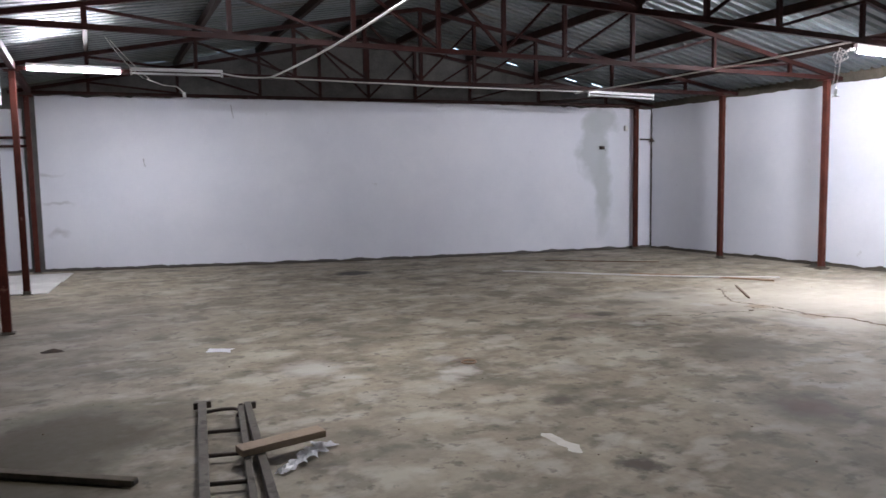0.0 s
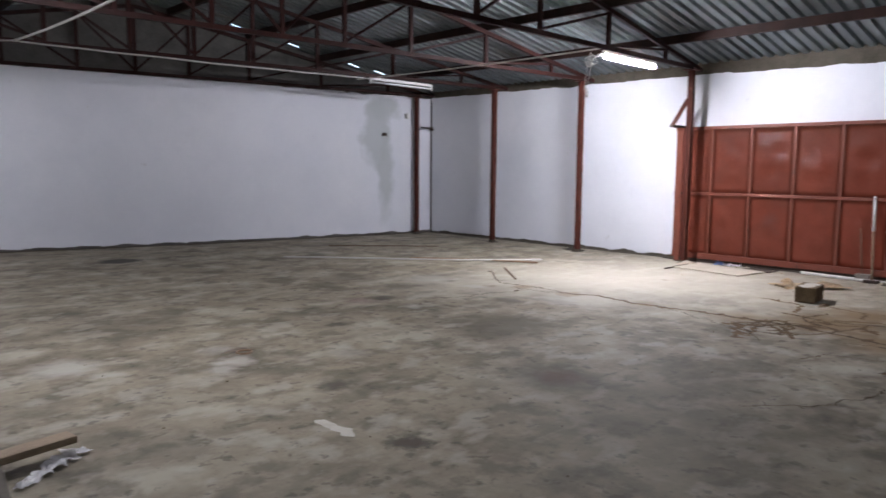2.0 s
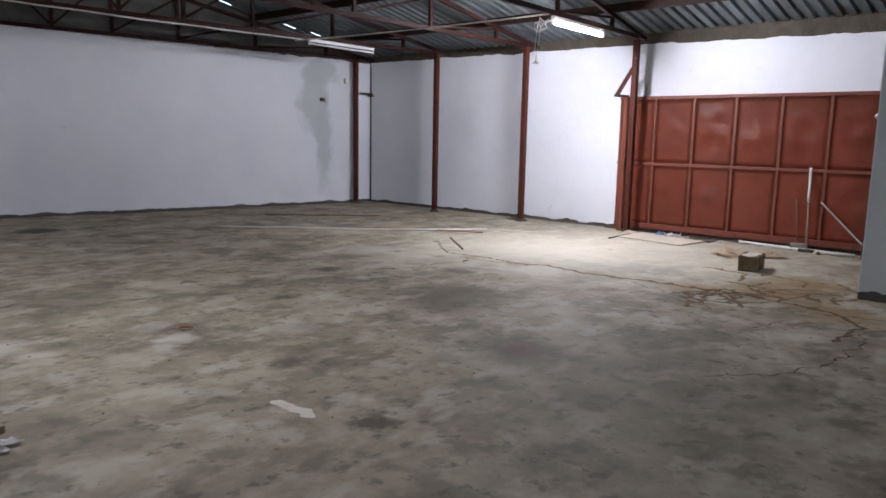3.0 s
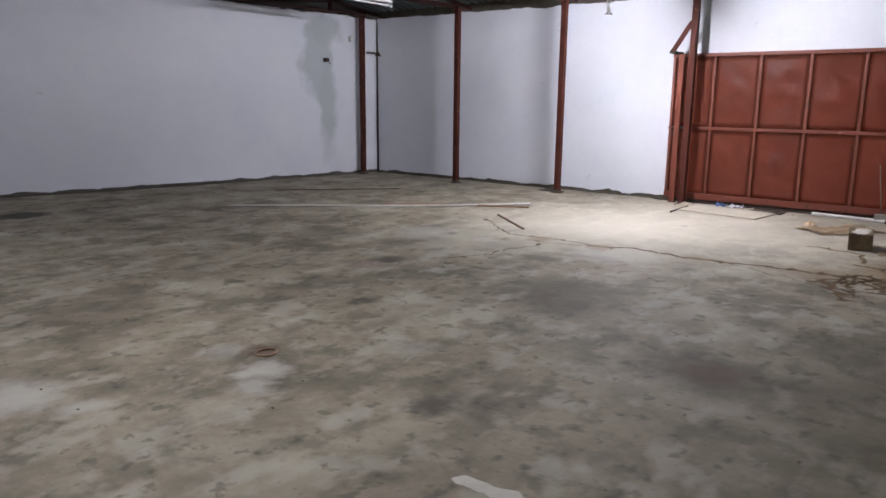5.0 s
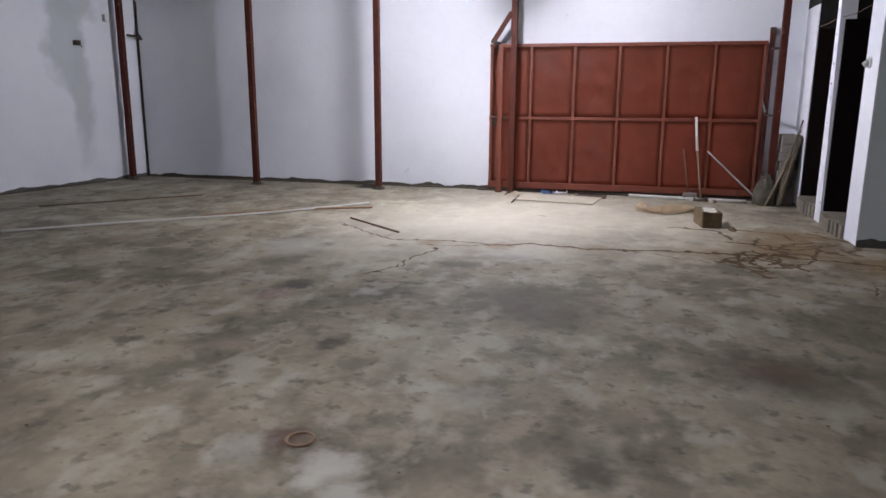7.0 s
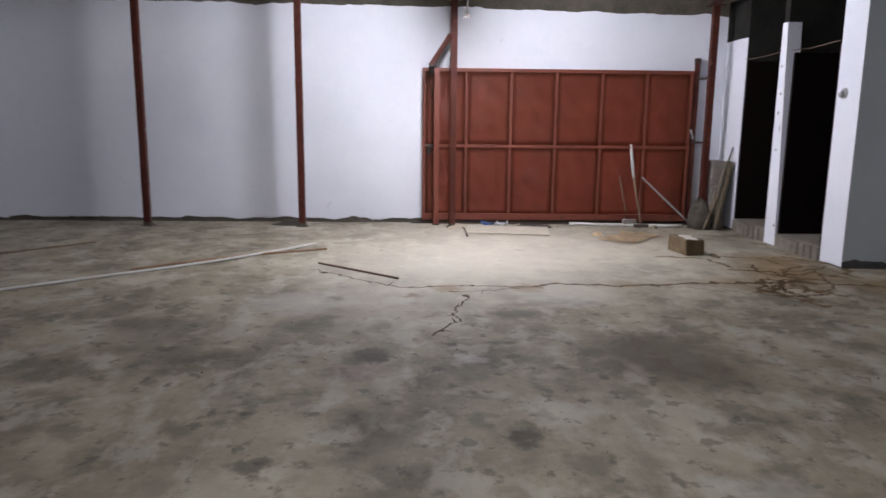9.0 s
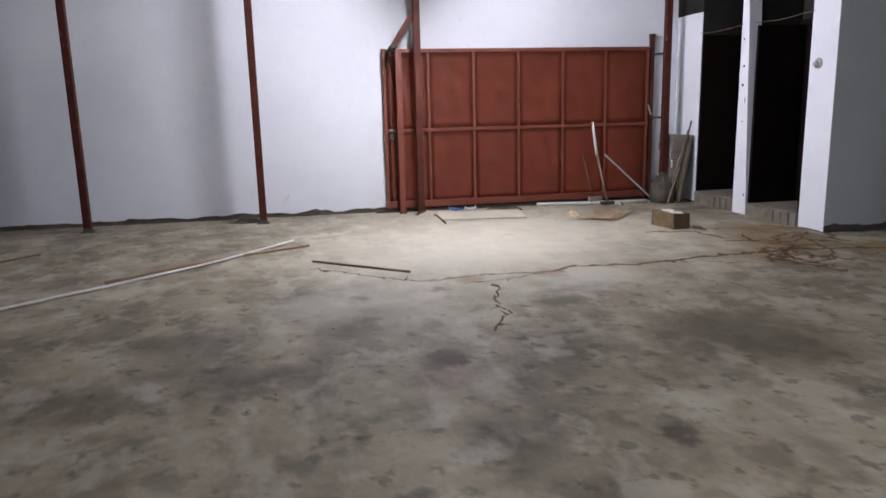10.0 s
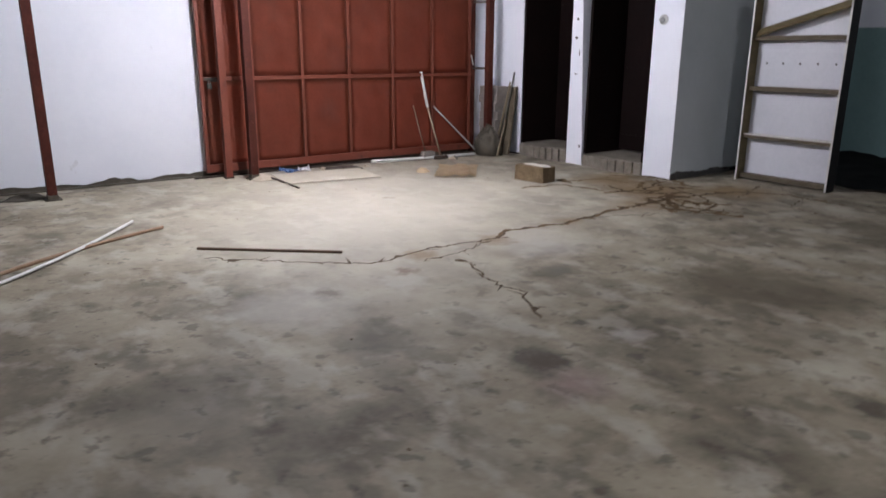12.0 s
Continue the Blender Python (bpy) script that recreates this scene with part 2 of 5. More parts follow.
damp_stains(M_WHITE, [((0.05, 14.25, 1.25), (0.5, 0.2, 3.0), 0.10, 0.08), ((0.0, 14.25, 0.70), (0.8, 0.2, 2.0), 0.09, 0.08), ((-0.1, 14.25, 1.78), (0.7, 0.2, 2.5), 0.08, 0.08)],
            (0.33, 0.33, 0.34), 0.5)
M_BLOCK = mat("raw_block_wall", (0.062, 0.062, 0.058), (0.135, 0.132, 0.124), scale=2.5, fine=30, rough=0.95, bump=0.5)
M_MORTAR = mat("rough_mortar", (0.053, 0.046, 0.034), (0.113, 0.100, 0.078), scale=4, fine=35, rough=0.95, bump=0.6)
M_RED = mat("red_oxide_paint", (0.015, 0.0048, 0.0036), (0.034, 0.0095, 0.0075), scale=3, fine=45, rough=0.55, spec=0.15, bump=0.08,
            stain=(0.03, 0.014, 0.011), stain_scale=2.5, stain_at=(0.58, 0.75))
M_GATE = mat("red_gate_paint", (0.160, 0.044, 0.026), (0.222, 0.062, 0.037), scale=2, fine=30, rough=0.33, bump=0.07,
             stain=(0.15, 0.055, 0.04), stain_scale=1.6, stain_at=(0.55, 0.8))
M_FRAME = mat("red_gate_frame_paint", (0.135, 0.036, 0.022), (0.190, 0.052, 0.031), scale=3, fine=40, rough=0.5, bump=0.1,
             stain=(0.07, 0.025, 0.018), stain_scale=5, stain_at=(0.58, 0.72))
M_COL = mat("red_column_paint", (0.044, 0.012, 0.009), (0.086, 0.024, 0.016), scale=5, fine=40, rough=0.6, spec=0.15, bump=0.1,
            stain=(0.24, 0.13, 0.10), stain_scale=6, stain_at=(0.62, 0.74))
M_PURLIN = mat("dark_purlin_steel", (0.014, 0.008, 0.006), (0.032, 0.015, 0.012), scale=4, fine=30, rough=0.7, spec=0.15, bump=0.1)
M_ROOF = mat("galvanised_sheet", (0.075, 0.094, 0.098), (0.190, 0.216, 0.222), scale=1.1, fine=16, rough=0.48, metal=0.4, bump=0.1,
             stain=(0.12, 0.095, 0.07), stain_scale=0.9, stain_at=(0.56, 0.76), stretch=(0.6, 2.0, 1))
M_STEEL = mat("dull_grey_steel", (0.051, 0.048, 0.041), (0.102, 0.095, 0.082), scale=6, fine=60, rough=0.5, metal=0.5, bump=0.1)
M_DARK = mat("dark_rusty_steel", (0.035, 0.03, 0.026), (0.085, 0.06, 0.045), scale=8, fine=60, rough=0.7, metal=0.3, bump=0.15)
M_WOOD = mat("raw_timber", (0.20, 0.145, 0.095), (0.33, 0.25, 0.17), scale=5, fine=50, rough=0.75, bump=0.2, stretch=(1, 1, 6))
M_OLDWOOD = mat("weathered_timber", (0.14, 0.11, 0.07), (0.27, 0.22, 0.15), scale=6, fine=50, rough=0.85, bump=0.25)
M_PVC = mat("white_plastic_pipe", (0.527, 0.518, 0.484), (0.637, 0.629, 0.595), scale=5, fine=40, rough=0.45, bump=0.03)
M_BROWN = mat("brown_plastic_strip", (0.20, 0.12, 0.07), (0.33, 0.21, 0.13), scale=6, fine=40, rough=0.6, bump=0.1)
M_LAMPBODY = mat("lamp_white_enamel", (0.630, 0.639, 0.630), (0.720, 0.720, 0.711), scale=6, fine=50, rough=0.4, bump=0.02)
M_CABLE = mat("white_cable", (0.60, 0.59, 0.55), (0.72, 0.71, 0.67), scale=8, fine=60, rough=0.5, bump=0.02)
M_CARD = mat("cardboard", (0.403, 0.297, 0.179), (0.560, 0.437, 0.291), scale=4, fine=40, rough=0.9, bump=0.15)
M_CONC = mat("concrete_block_face", (0.075, 0.049, 0.024), (0.19, 0.137, 0.078), scale=8, fine=60, rough=0.95, bump=0.6)
M_BAR = mat("brown_steel_bar", (0.090, 0.057, 0.036), (0.180, 0.112, 0.075), scale=9, fine=60, rough=0.7, bump=0.15)
M_DKWOOD = mat("dark_old_timber", (0.06, 0.048, 0.032), (0.13, 0.105, 0.07), scale=7, fine=50, rough=0.85, bump=0.25)
M_NEAR_BLACK = mat("near_black_surface", (0.008, 0.008, 0.008), (0.018, 0.018, 0.018), scale=4, fine=40, rough=0.6, bump=0.1, spec=0.2)
M_TEAL = mat("teal_dado_paint", (0.13, 0.22, 0.22), (0.18, 0.28, 0.28), scale=1.0, fine=20, rough=0.6, bump=0.06)
M_OLIVE = mat("olive_brown_board", (0.085, 0.066, 0.030), (0.16, 0.125, 0.062), scale=6, fine=50, rough=0.8, bump=0.15, stretch=(1, 1, 5))
# return wall's white, with its grey-teal shade put into the colour
M_GREYW = mat("shade_tinted_wall_paint", (0.52, 0.57, 0.59), (0.60, 0.645, 0.665), scale=0.8, fine=18, rough=0.75, bump=0.08, fine_mix=0.2)
M_LADDER = mat("worn_brown_steel", (0.070, 0.060, 0.046), (0.135, 0.118, 0.092), scale=7, fine=45, rough=0.7, metal=0.2, bump=0.2,
               stain=(0.030, 0.024, 0.016), stain_scale=9, stain_at=(0.52, 0.66))
M_PALEC = mat("pale_cement_smear", (0.46, 0.43, 0.37), (0.60, 0.57, 0.51), scale=6, fine=40, rough=0.9, bump=0.2)
M_RUSTY = mat("rusty_seepage", (0.070, 0.040, 0.015), (0.165, 0.10, 0.038), scale=7, fine=40, rough=0.85, bump=0.15)
M_PAPER = mat("white_paper", (0.762, 0.773, 0.806), (0.896, 0.896, 0.918), scale=6, fine=60, rough=0.8, bump=0.05)
M_BLUE = mat("blue_plastic_wrapper", (0.08, 0.17, 0.42), (0.20, 0.32, 0.60), scale=12, fine=60, rough=0.4, bump=0.1)
M_SAND = mat("spilled_sand", (0.35, 0.295, 0.22), (0.47, 0.41, 0.32), scale=14, fine=120, rough=0.98, bump=0.6)
M_CRACK = mat("damp_crack", (0.040, 0.027, 0.013), (0.105, 0.066, 0.030), scale=6, fine=40, rough=0.9, bump=0.2)
# shade of the door recesses and store rooms is put into these two colours
M_DOOR = mat("shade_dark_brown_door", (0.0032, 0.0016, 0.0014), (0.007, 0.0028, 0.0024), scale=3, fine=40, rough=0.75, bump=0.08, spec=0.1)
M_INNER = mat("shade_dark_plaster", (0.014, 0.0135, 0.012), (0.028, 0.027, 0.024), scale=2, fine=25, rough=0.95, bump=0.2, spec=0.1)
M_TILE = mat("grimy_step_tile", (0.115, 0.10, 0.08), (0.24, 0.215, 0.175), scale=5, fine=40, rough=0.6, bump=0.1)
M_BRICK = mat("grey_paving_brick", (0.16, 0.14, 0.125), (0.27, 0.24, 0.21), scale=9, fine=60, rough=0.95, bump=0.5)
M_BOX = mat("grey_plastic_box", (0.34, 0.34, 0.33), (0.45, 0.45, 0.44), scale=9, fine=60, rough=0.5, bump=0.03)
M_PANEL = mat("white_melamine", (0.48, 0.49, 0.53), (0.57, 0.57, 0.605), scale=1.5, fine=30, rough=0.4, bump=0.02)
M_DUSTY = mat("dusty_grey_sheet", (0.40, 0.36, 0.285), (0.51, 0.465, 0.37), scale=3, fine=25, rough=0.85, bump=0.1)
M_SLATE = mat("pale_floor_sheet", (0.48, 0.47, 0.45), (0.66, 0.65, 0.62), scale=2, fine=25, rough=0.8, bump=0.1)


def plain(name, colour, rough=0.5, alpha=1.0, glow=0.0, transmission=0.0):
    m = bpy.data.materials.new(name)
    m.use_nodes = True
    b = m.node_tree.nodes["Principled BSDF"]
    b.inputs["Base Color"].default_value = (*colour, 1)
    b.inputs["Roughness"].default_value = rough
    b.inputs["Transmission Weight"].default_value = transmission
    b.inputs["Alpha"].default_value = alpha
    if glow:
        b.inputs["Emission Color"].default_value = (0.97, 0.95, 1.06, 1)
        b.inputs["Emission Strength"].default_value = glow
    return m


M_TUBE_GATE = plain("burning_gate_tube", (0.9, 0.9, 0.9), 0.3, glow=GATE_TUBE)
M_TUBE_ON = plain("burning_hall_tube", (0.9, 0.9, 0.9), 0.3, glow=HALL_TUBE)
M_TUBE_OFF = plain("unlit_tube", (0.72, 0.73, 0.73), 0.25)
M_BAG = plain("clear_crumpled_plastic", (0.92, 0.92, 0.93), 0.25, alpha=0.93)
M_GLASS = plain("clear_bulb_glass", (0.95, 0.95, 0.95), 0.05, transmission=1.0)


# ---------------------------------------------------------------- mesh helpers
def mesh_of(name, bm):
    bmesh.ops.recalc_face_normals(bm, faces=bm.faces[:])
    me = bpy.data.meshes.new(name)
    bm.to_mesh(me)
    bm.free()
    return me


def part(name, bm, material, parent=None, label="", smooth=False):
    me = mesh_of(name, bm)
    me.materials.append(material)
    if smooth:
        me.shade_smooth()
    ob = new(name, me)
    if parent is not None:
        ob.parent = parent
    if label:
        ob["label"] = label
    return ob


def thing(name, label, category, group="", at=(0, 0, 0)):
    """An empty at a thing's base. Its parts are built in world places and put back by its own place."""
    e = new(name)
    e.location = at
    e.empty_display_size = 0.1
    return tagged(e, label, category, group)


def add_box(bm, lo, hi, bevel=0.0):
    g = bmesh.ops.create_cube(bm, size=1.0)
    vs = g["verts"]
    for v in vs:
        v.co = Vector([lo[i] + (v.co[i] + 0.5) * (hi[i] - lo[i]) for i in range(3)])
    if bevel:
        es = list({e for v in vs for e in v.link_edges})
        bmesh.ops.bevel(bm, geom=es, offset=bevel, segments=2, affect="EDGES", profile=0.6)
    return bm


def box(lo, hi, bevel=0.0):
    return add_box(bmesh.new(), lo, hi, bevel)


def beam_matrix(a, b, up=(0, 0, 1)):
    a, b = Vector(a), Vector(b)
    z = (b - a).normalized()
    u = Vector(up)
    if abs(z.dot(u)) > 0.98:
        u = Vector((1, 0, 0))
    x = u.cross(z).normalized()
    y = z.cross(x)
    return Matrix(((x.x, y.x, z.x, a.x), (x.y, y.y, z.y, a.y), (x.z, y.z, z.z, a.z), (0, 0, 0, 1)))


def add_beam(bm, a, b, w, h, bevel=0.0, up=(0, 0, 1)):
    """A bar from a to b, w wide and h high about its axis."""
    n = (Vector(b) - Vector(a)).length
    tmp = box((-w / 2, -h / 2, 0), (w / 2, h / 2, n), bevel)
    tmp.transform(beam_matrix(a, b, up))
    me = bpy.data.meshes.new("tmp")
    tmp.to_mesh(me)
    tmp.free()
    bm.from_mesh(me)
    bpy.data.meshes.remove(me)
    return bm


def beam(a, b, w, h, bevel=0.0, up=(0, 0, 1)):
    return add_beam(bmesh.new(), a, b, w, h, bevel, up)


def add_angle(bm, a, b, w, t, up=(0, 0, 1), flip=1):
    """An L-section bar from a to b."""
    n = (Vector(b) - Vector(a)).length
    pts = [(0, 0), (w, 0), (w, t), (t, t), (t, w), (0, w)]
    m = beam_matrix(a, b, up)
    lo = [bm.verts.new(m @ Vector((flip * (x - w / 2), y - w / 2, 0))) for x, y in pts]
    hi = [bm.verts.new(m @ Vector((flip * (x - w / 2), y - w / 2, n))) for x, y in pts]
    bm.faces.new(lo[::-1])
    bm.faces.new(hi)
    for i in range(6):
        j = (i + 1) % 6
        bm.faces.new((lo[i], lo[j], hi[j], hi[i]))
    return bm


def add_tube(bm, pts, r, sides=8, caps=True):
    """A round bar along a line of points."""
    rings = []
    pts = [Vector(p) for p in pts]
    for i, p in enumerate(pts):
        d = (pts[min(i + 1, len(pts) - 1)] - pts[max(i - 1, 0)]).normalized()
        m = beam_matrix(p, p + d)
        rings.append([bm.verts.new(m @ Vector((r * math.cos(a), r * math.sin(a), 0)))
                      for a in (2 * math.pi * k / sides for k in range(sides))])
    for p, q in zip(rings, rings[1:]):
        for k in range(sides):
            bm.faces.new((p[k], p[(k + 1) % sides], q[(k + 1) % sides], q[k]))
    if caps:
        bm.faces.new(rings[0][::-1])
        bm.faces.new(rings[-1])
    return bm


def tube(pts, r, sides=8):
    return add_tube(bmesh.new(), pts, r, sides)


def prism(poly, z0, z1):
    """An upright prism over a plan polygon; z0 and z1 may be one height or one for each corner."""
    bm = bmesh.new()
    z0 = z0 if isinstance(z0, (list, tuple)) else [z0] * len(poly)
    z1 = z1 if isinstance(z1, (list, tuple)) else [z1] * len(poly)
    lo = [bm.verts.new((x, y, z)) for (x, y), z in zip(poly, z0)]
    hi = [bm.verts.new((x, y, z)) for (x, y), z in zip(poly, z1)]
    bm.faces.new(lo[::-1])
    bm.faces.new(hi)
    for i in range(len(poly)):
        j = (i + 1) % len(poly)
        bm.faces.new((lo[i], lo[j], hi[j], hi[i]))
    return bm


def structure(name, bm, material, label="", parent=None):
    ob = part(name, bm, material, parent)
    return tagged(ob, label, kind="structure")


def plaster(a, b, inward, z0, z1, rag=0.03, thick=0.012, step=0.06, seed=0.0, low_rag=0.015):
    """A coat of plaster on a wall from a to b in plan, with a ragged top and foot; z1 may run from one height to another."""
    a, b, n = Vector((*a, 0)), Vector((*b, 0)), Vector((*inward, 0)).normalized()
    z1 = z1 if isinstance(z1, tuple) else (z1, z1)
    count = max(2, int((b - a).length / step))
    bm = bmesh.new()
    rows = []
    for i in range(count + 1):
        f = i / count
        p = a.lerp(b, f)
        s = f * (b - a).length
        top = z1[0] + f * (z1[1] - z1[0]) + rag * (noise.noise((s * 1.7, seed, 0)) + 0.5 * noise.noise((s * 7, seed, 3)) + 0.4 * round(noise.noise((s * 3, seed, 9)) * 2))
        bot = z0 + low_rag * (noise.noise((s * 3, seed, 5)) + 0.6 * noise.noise((s * 11, seed, 7)) + 0.6)
        rows.append([bm.verts.new(p + n * o + Vector((0, 0, z))) for o, z in ((0, bot), (thick, bot), (thick, top), (0, top))])
    for p, q in zip(rows, rows[1:]):
        for k in range(4):
            bm.faces.new((p[k], p[(k + 1) % 4], q[(k + 1) % 4], q[k]))
    bm.faces.new(rows[0][::-1])
    bm.faces.new(rows[-1])
    return bm


# ---------------------------------------------------------------- plan
EAST = 11.65                       # inner face of the gate wall
RIDGE_X, RIDGE_Z, PITCH, PITCH_W = 5.5, 4.37, 0.21, 0.178
SOUTH, WEST = -2.5, -5.0
BEND = (6.2, 12.43)                # the back wall bends here
NW = (WEST, 15.73)


def roof_z(x):
    return RIDGE_Z - (PITCH if x > RIDGE_X else PITCH_W) * abs(x - RIDGE_X)


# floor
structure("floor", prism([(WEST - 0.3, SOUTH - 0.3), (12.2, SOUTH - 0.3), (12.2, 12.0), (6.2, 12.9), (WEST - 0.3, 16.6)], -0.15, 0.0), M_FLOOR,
          "stained worn grey concrete floor slab")
tagged(bpy.data.objects["floor"], category="floor")


def west_of_bend(x):
    f = (x - BEND[0]) / (NW[0] - BEND[0])
    return (x, BEND[1] + f * (NW[1] - BEND[1]))


# back wall: straight, a gentle bend, straight again
WEST_END, EAST_END = west_of_bend(3.2), (9.2, 11.6 + (EAST - 9.2) * (BEND[1] - 11.6) / (EAST - BEND[0]))


def back_line(x_from, x_to, step=0.25):
    """Points of the back wall's inner face from one x to another."""
    pts, n = [], max(2, int(abs(x_to - x_from) / step))
    for i in range(n + 1):
        x = x_from + (x_to - x_from) * i / n
        if x < WEST_END[0]:
            pts.append(west_of_bend(x))
        elif x > EAST_END[0]:
            pts.append((x, EAST_END[1] + (x - EAST_END[0]) * (11.6 - EAST_END[1]) / (EAST - EAST_END[0])))
        else:
            u = (x - WEST_END[0]) / (EAST_END[0] - WEST_END[0])
            pts.append((x, (1 - u) ** 2 * WEST_END[1] + 2 * u * (1 - u) * BEND[1] + u * u * EAST_END[1]))
    return pts


def gable(xs):
    line = [p for x0, x1 in zip(xs, xs[1:]) for p in back_line(x0, x1)]
    bm = bmesh.new()
    rows = [[bm.verts.new(v) for v in ((x, y, 0), (x, y, roof_z(x) + 0.055), (x + 0.04, y + 0.2, roof_z(x) + 0.055), (x + 0.04, y + 0.2, 0))] for x, y in line]
    for p, q in zip(rows, rows[1:]):
        if (p[0].co - q[0].co).length < 1e-6:
            continue
        for k in range(4):
            bm.faces.new((p[k], p[(k + 1) % 4], q[(k + 1) % 4], q[k]))
    return bm


structure("wall_north", gable([WEST, RIDGE_X, 12.0]), M_BLOCK, "unpainted grey block gable wall")["category"] = "wall"
PL = "white-painted plaster with a ragged top edge"


def back_plaster(x0, x1, z_top, seed, z0=0.035, thick=0.012, rag=0.03):
    """Plaster on the back wall; z_top: heights at both ends."""
    line = back_line(x0, x1, 0.06)
    bm = bmesh.new()
    rows = []
    for i, (x, y) in enumerate(line):
        f = i / (len(line) - 1)
        s = f * abs(x1 - x0)
        top = z_top[0] + f * (z_top[1] - z_top[0]) + rag * (0.7 * noise.noise((s * 1.7, seed, 0)) + 0.7 * noise.noise((s * 8, seed, 3)) + 0.5 * round(noise.noise((s * 3, seed, 9)) * 2))
        bot = z0 + 0.03 * (noise.noise((s * 3, seed, 5)) + 0.6 * noise.noise((s * 11, seed, 7)) + 0.6)
        rows.append([bm.verts.new((x - o * 0.2, y - o, z)) for o, z in ((0, bot), (thick, bot), (thick, top), (0, top))])
    for p, q in zip(rows, rows[1:]):
        for k in range(4):
            bm.faces.new((p[k], p[(k + 1) % 4], q[(k + 1) % 4], q[k]))
    bm.faces.new(rows[0][::-1])
    bm.faces.new(rows[-1])
    return bm


structure("plaster_1", back_plaster(-0.24, EAST - 0.02, (3.19, 3.02), 1), M_WHITE, PL)
structure("plaster_3", back_plaster(-4.95, -0.46, (2.85, 2.95), 3), M_WHITE, PL)

# east wall with the gate opening
GATE_N, GATE_S, GATE_TOP = 5.2, 1.72, 2.10
for k, (y0, y1, z0, z1) in enumerate(((GATE_N, 11.9, 0, 3.19), (GATE_S, GATE_N, GATE_TOP, 3.19), (SOUTH, GATE_S, 0, 3.19))):
    structure("wall_east_%d" % (k + 1), box((EAST, y0, z0), (EAST + 0.2, y1, z1)), M_MORTAR, "block wall with rough mortar along its top")["category"] = "wall"
# kerb added to stop sky light coming in under the gate
structure("gate_threshold", box((EAST - 0.02, GATE_S, 0), (EAST + 0.2, GATE_N, 0.13)), M_MORTAR, "cement kerb added behind the gate to block light from outside")
structure("plaster_4", plaster((EAST, 11.57), (EAST, GATE_N), (-1, 0), 0.03, (3.03, 2.985), rag=0.035, seed=11, low_rag=0.04), M_WHITE, PL)
structure("plaster_5", plaster((EAST, GATE_N), (EAST, GATE_S), (-1, 0), GATE_TOP, (2.985, 2.925), rag=0.03, seed=12, low_rag=0), M_WHITE, PL)
structure("plaster_6", plaster((EAST, GATE_S), (EAST, 1.18), (-1, 0), 0.03, 2.92, rag=0.03, seed=13), M_WHITE, PL)

# south-east store rooms: front wall at y 1.17, return wall at x 8.5
FRONT, RETX = 1.17, 8.45
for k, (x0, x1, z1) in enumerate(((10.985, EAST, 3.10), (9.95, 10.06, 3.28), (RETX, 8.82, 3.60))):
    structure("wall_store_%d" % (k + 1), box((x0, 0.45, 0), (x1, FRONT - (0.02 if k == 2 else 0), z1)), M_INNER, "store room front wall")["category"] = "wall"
structure("plaster_7", plaster((10.98, FRONT), (EAST - 0.02, FRONT), (0, 1), 0.02, 2.56, rag=0.01, seed=21), M_WHITE, PL)
bm = bmesh.new()                    # the pier between the doors narrows upwards
rows = []
for i in range(27):
    z = 2.62 * i / 26
    xa, xb = 9.785 + 0.06 * z + 0.008 * noise.noise((z * 5, 1, 0)), 10.065 + 0.006 * noise.noise((z * 5, 7, 0))
    rows.append([bm.verts.new(v) for v in ((xa, 1.02, z), (xa, 1.184, z), (xb, 1.184, z), (xb, 1.02, z))])
for p, q in zip(rows, rows[1:]):
    for k in range(4):
        bm.faces.new((p[k], p[(k + 1) % 4], q[(k + 1) % 4], q[k]))
bm.faces.new(rows[0][::-1])
bm.faces.new(rows[-1])
structure("plaster_8", bm, M_WHITE, PL)
structure("plaster_9", plaster((RETX - 0.012, FRONT - 0.02), (8.825, FRONT - 0.012), (0, 1), 0.0, 2.98, rag=0.02, seed=23), M_WHITE, PL)
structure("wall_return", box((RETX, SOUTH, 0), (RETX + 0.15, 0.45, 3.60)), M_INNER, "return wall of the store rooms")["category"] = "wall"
structure("plaster_10", plaster((RETX, FRONT - 0.02), (RETX, SOUTH), (-1, 0), 0.05, 3.1, rag=0.02, seed=24), M_GREYW, "painted plaster on a block wall, its grey-teal shade in the colour")
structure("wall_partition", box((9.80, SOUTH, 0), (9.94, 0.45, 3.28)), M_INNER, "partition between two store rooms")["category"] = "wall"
structure("store_ceiling", box((RETX + 0.15, SOUTH, 2.75), (EAST, 0.44, 2.85)), M_INNER, "unseen dark slab that closes the store rooms")

# walls that close the hall
structure("wall_south_1", prism([(WEST, SOUTH), (WEST, SOUTH - 0.2), (RIDGE_X, SOUTH - 0.2), (RIDGE_X, SOUTH)], 0,
          [roof_z(WEST) - 0.03, roof_z(WEST) - 0.03, roof_z(RIDGE_X) - 0.03, roof_z(RIDGE_X) - 0.03]), M_WHITE, "white-painted wall")
structure("wall_south_2", prism([(RIDGE_X, SOUTH), (RIDGE_X, SOUTH - 0.2), (12.0, SOUTH - 0.2), (12.0, SOUTH)], 0,
          [roof_z(RIDGE_X) - 0.03, roof_z(RIDGE_X) - 0.03, roof_z(12) - 0.03, roof_z(12) - 0.03]), M_WHITE, "white-painted wall")
structure("dado_south", plaster((WEST, SOUTH), (RETX, SOUTH), (0, 1), 0.04, 1.74, rag=0.004, thick=0.008, seed=31), M_TEAL, "teal painted lower band of the wall")
structure("wall_west", box((WEST - 0.2, SOUTH - 0.2, 0), (WEST, 15.6, roof_z(WEST) - 0.03)), M_WHITE, "white-painted wall")


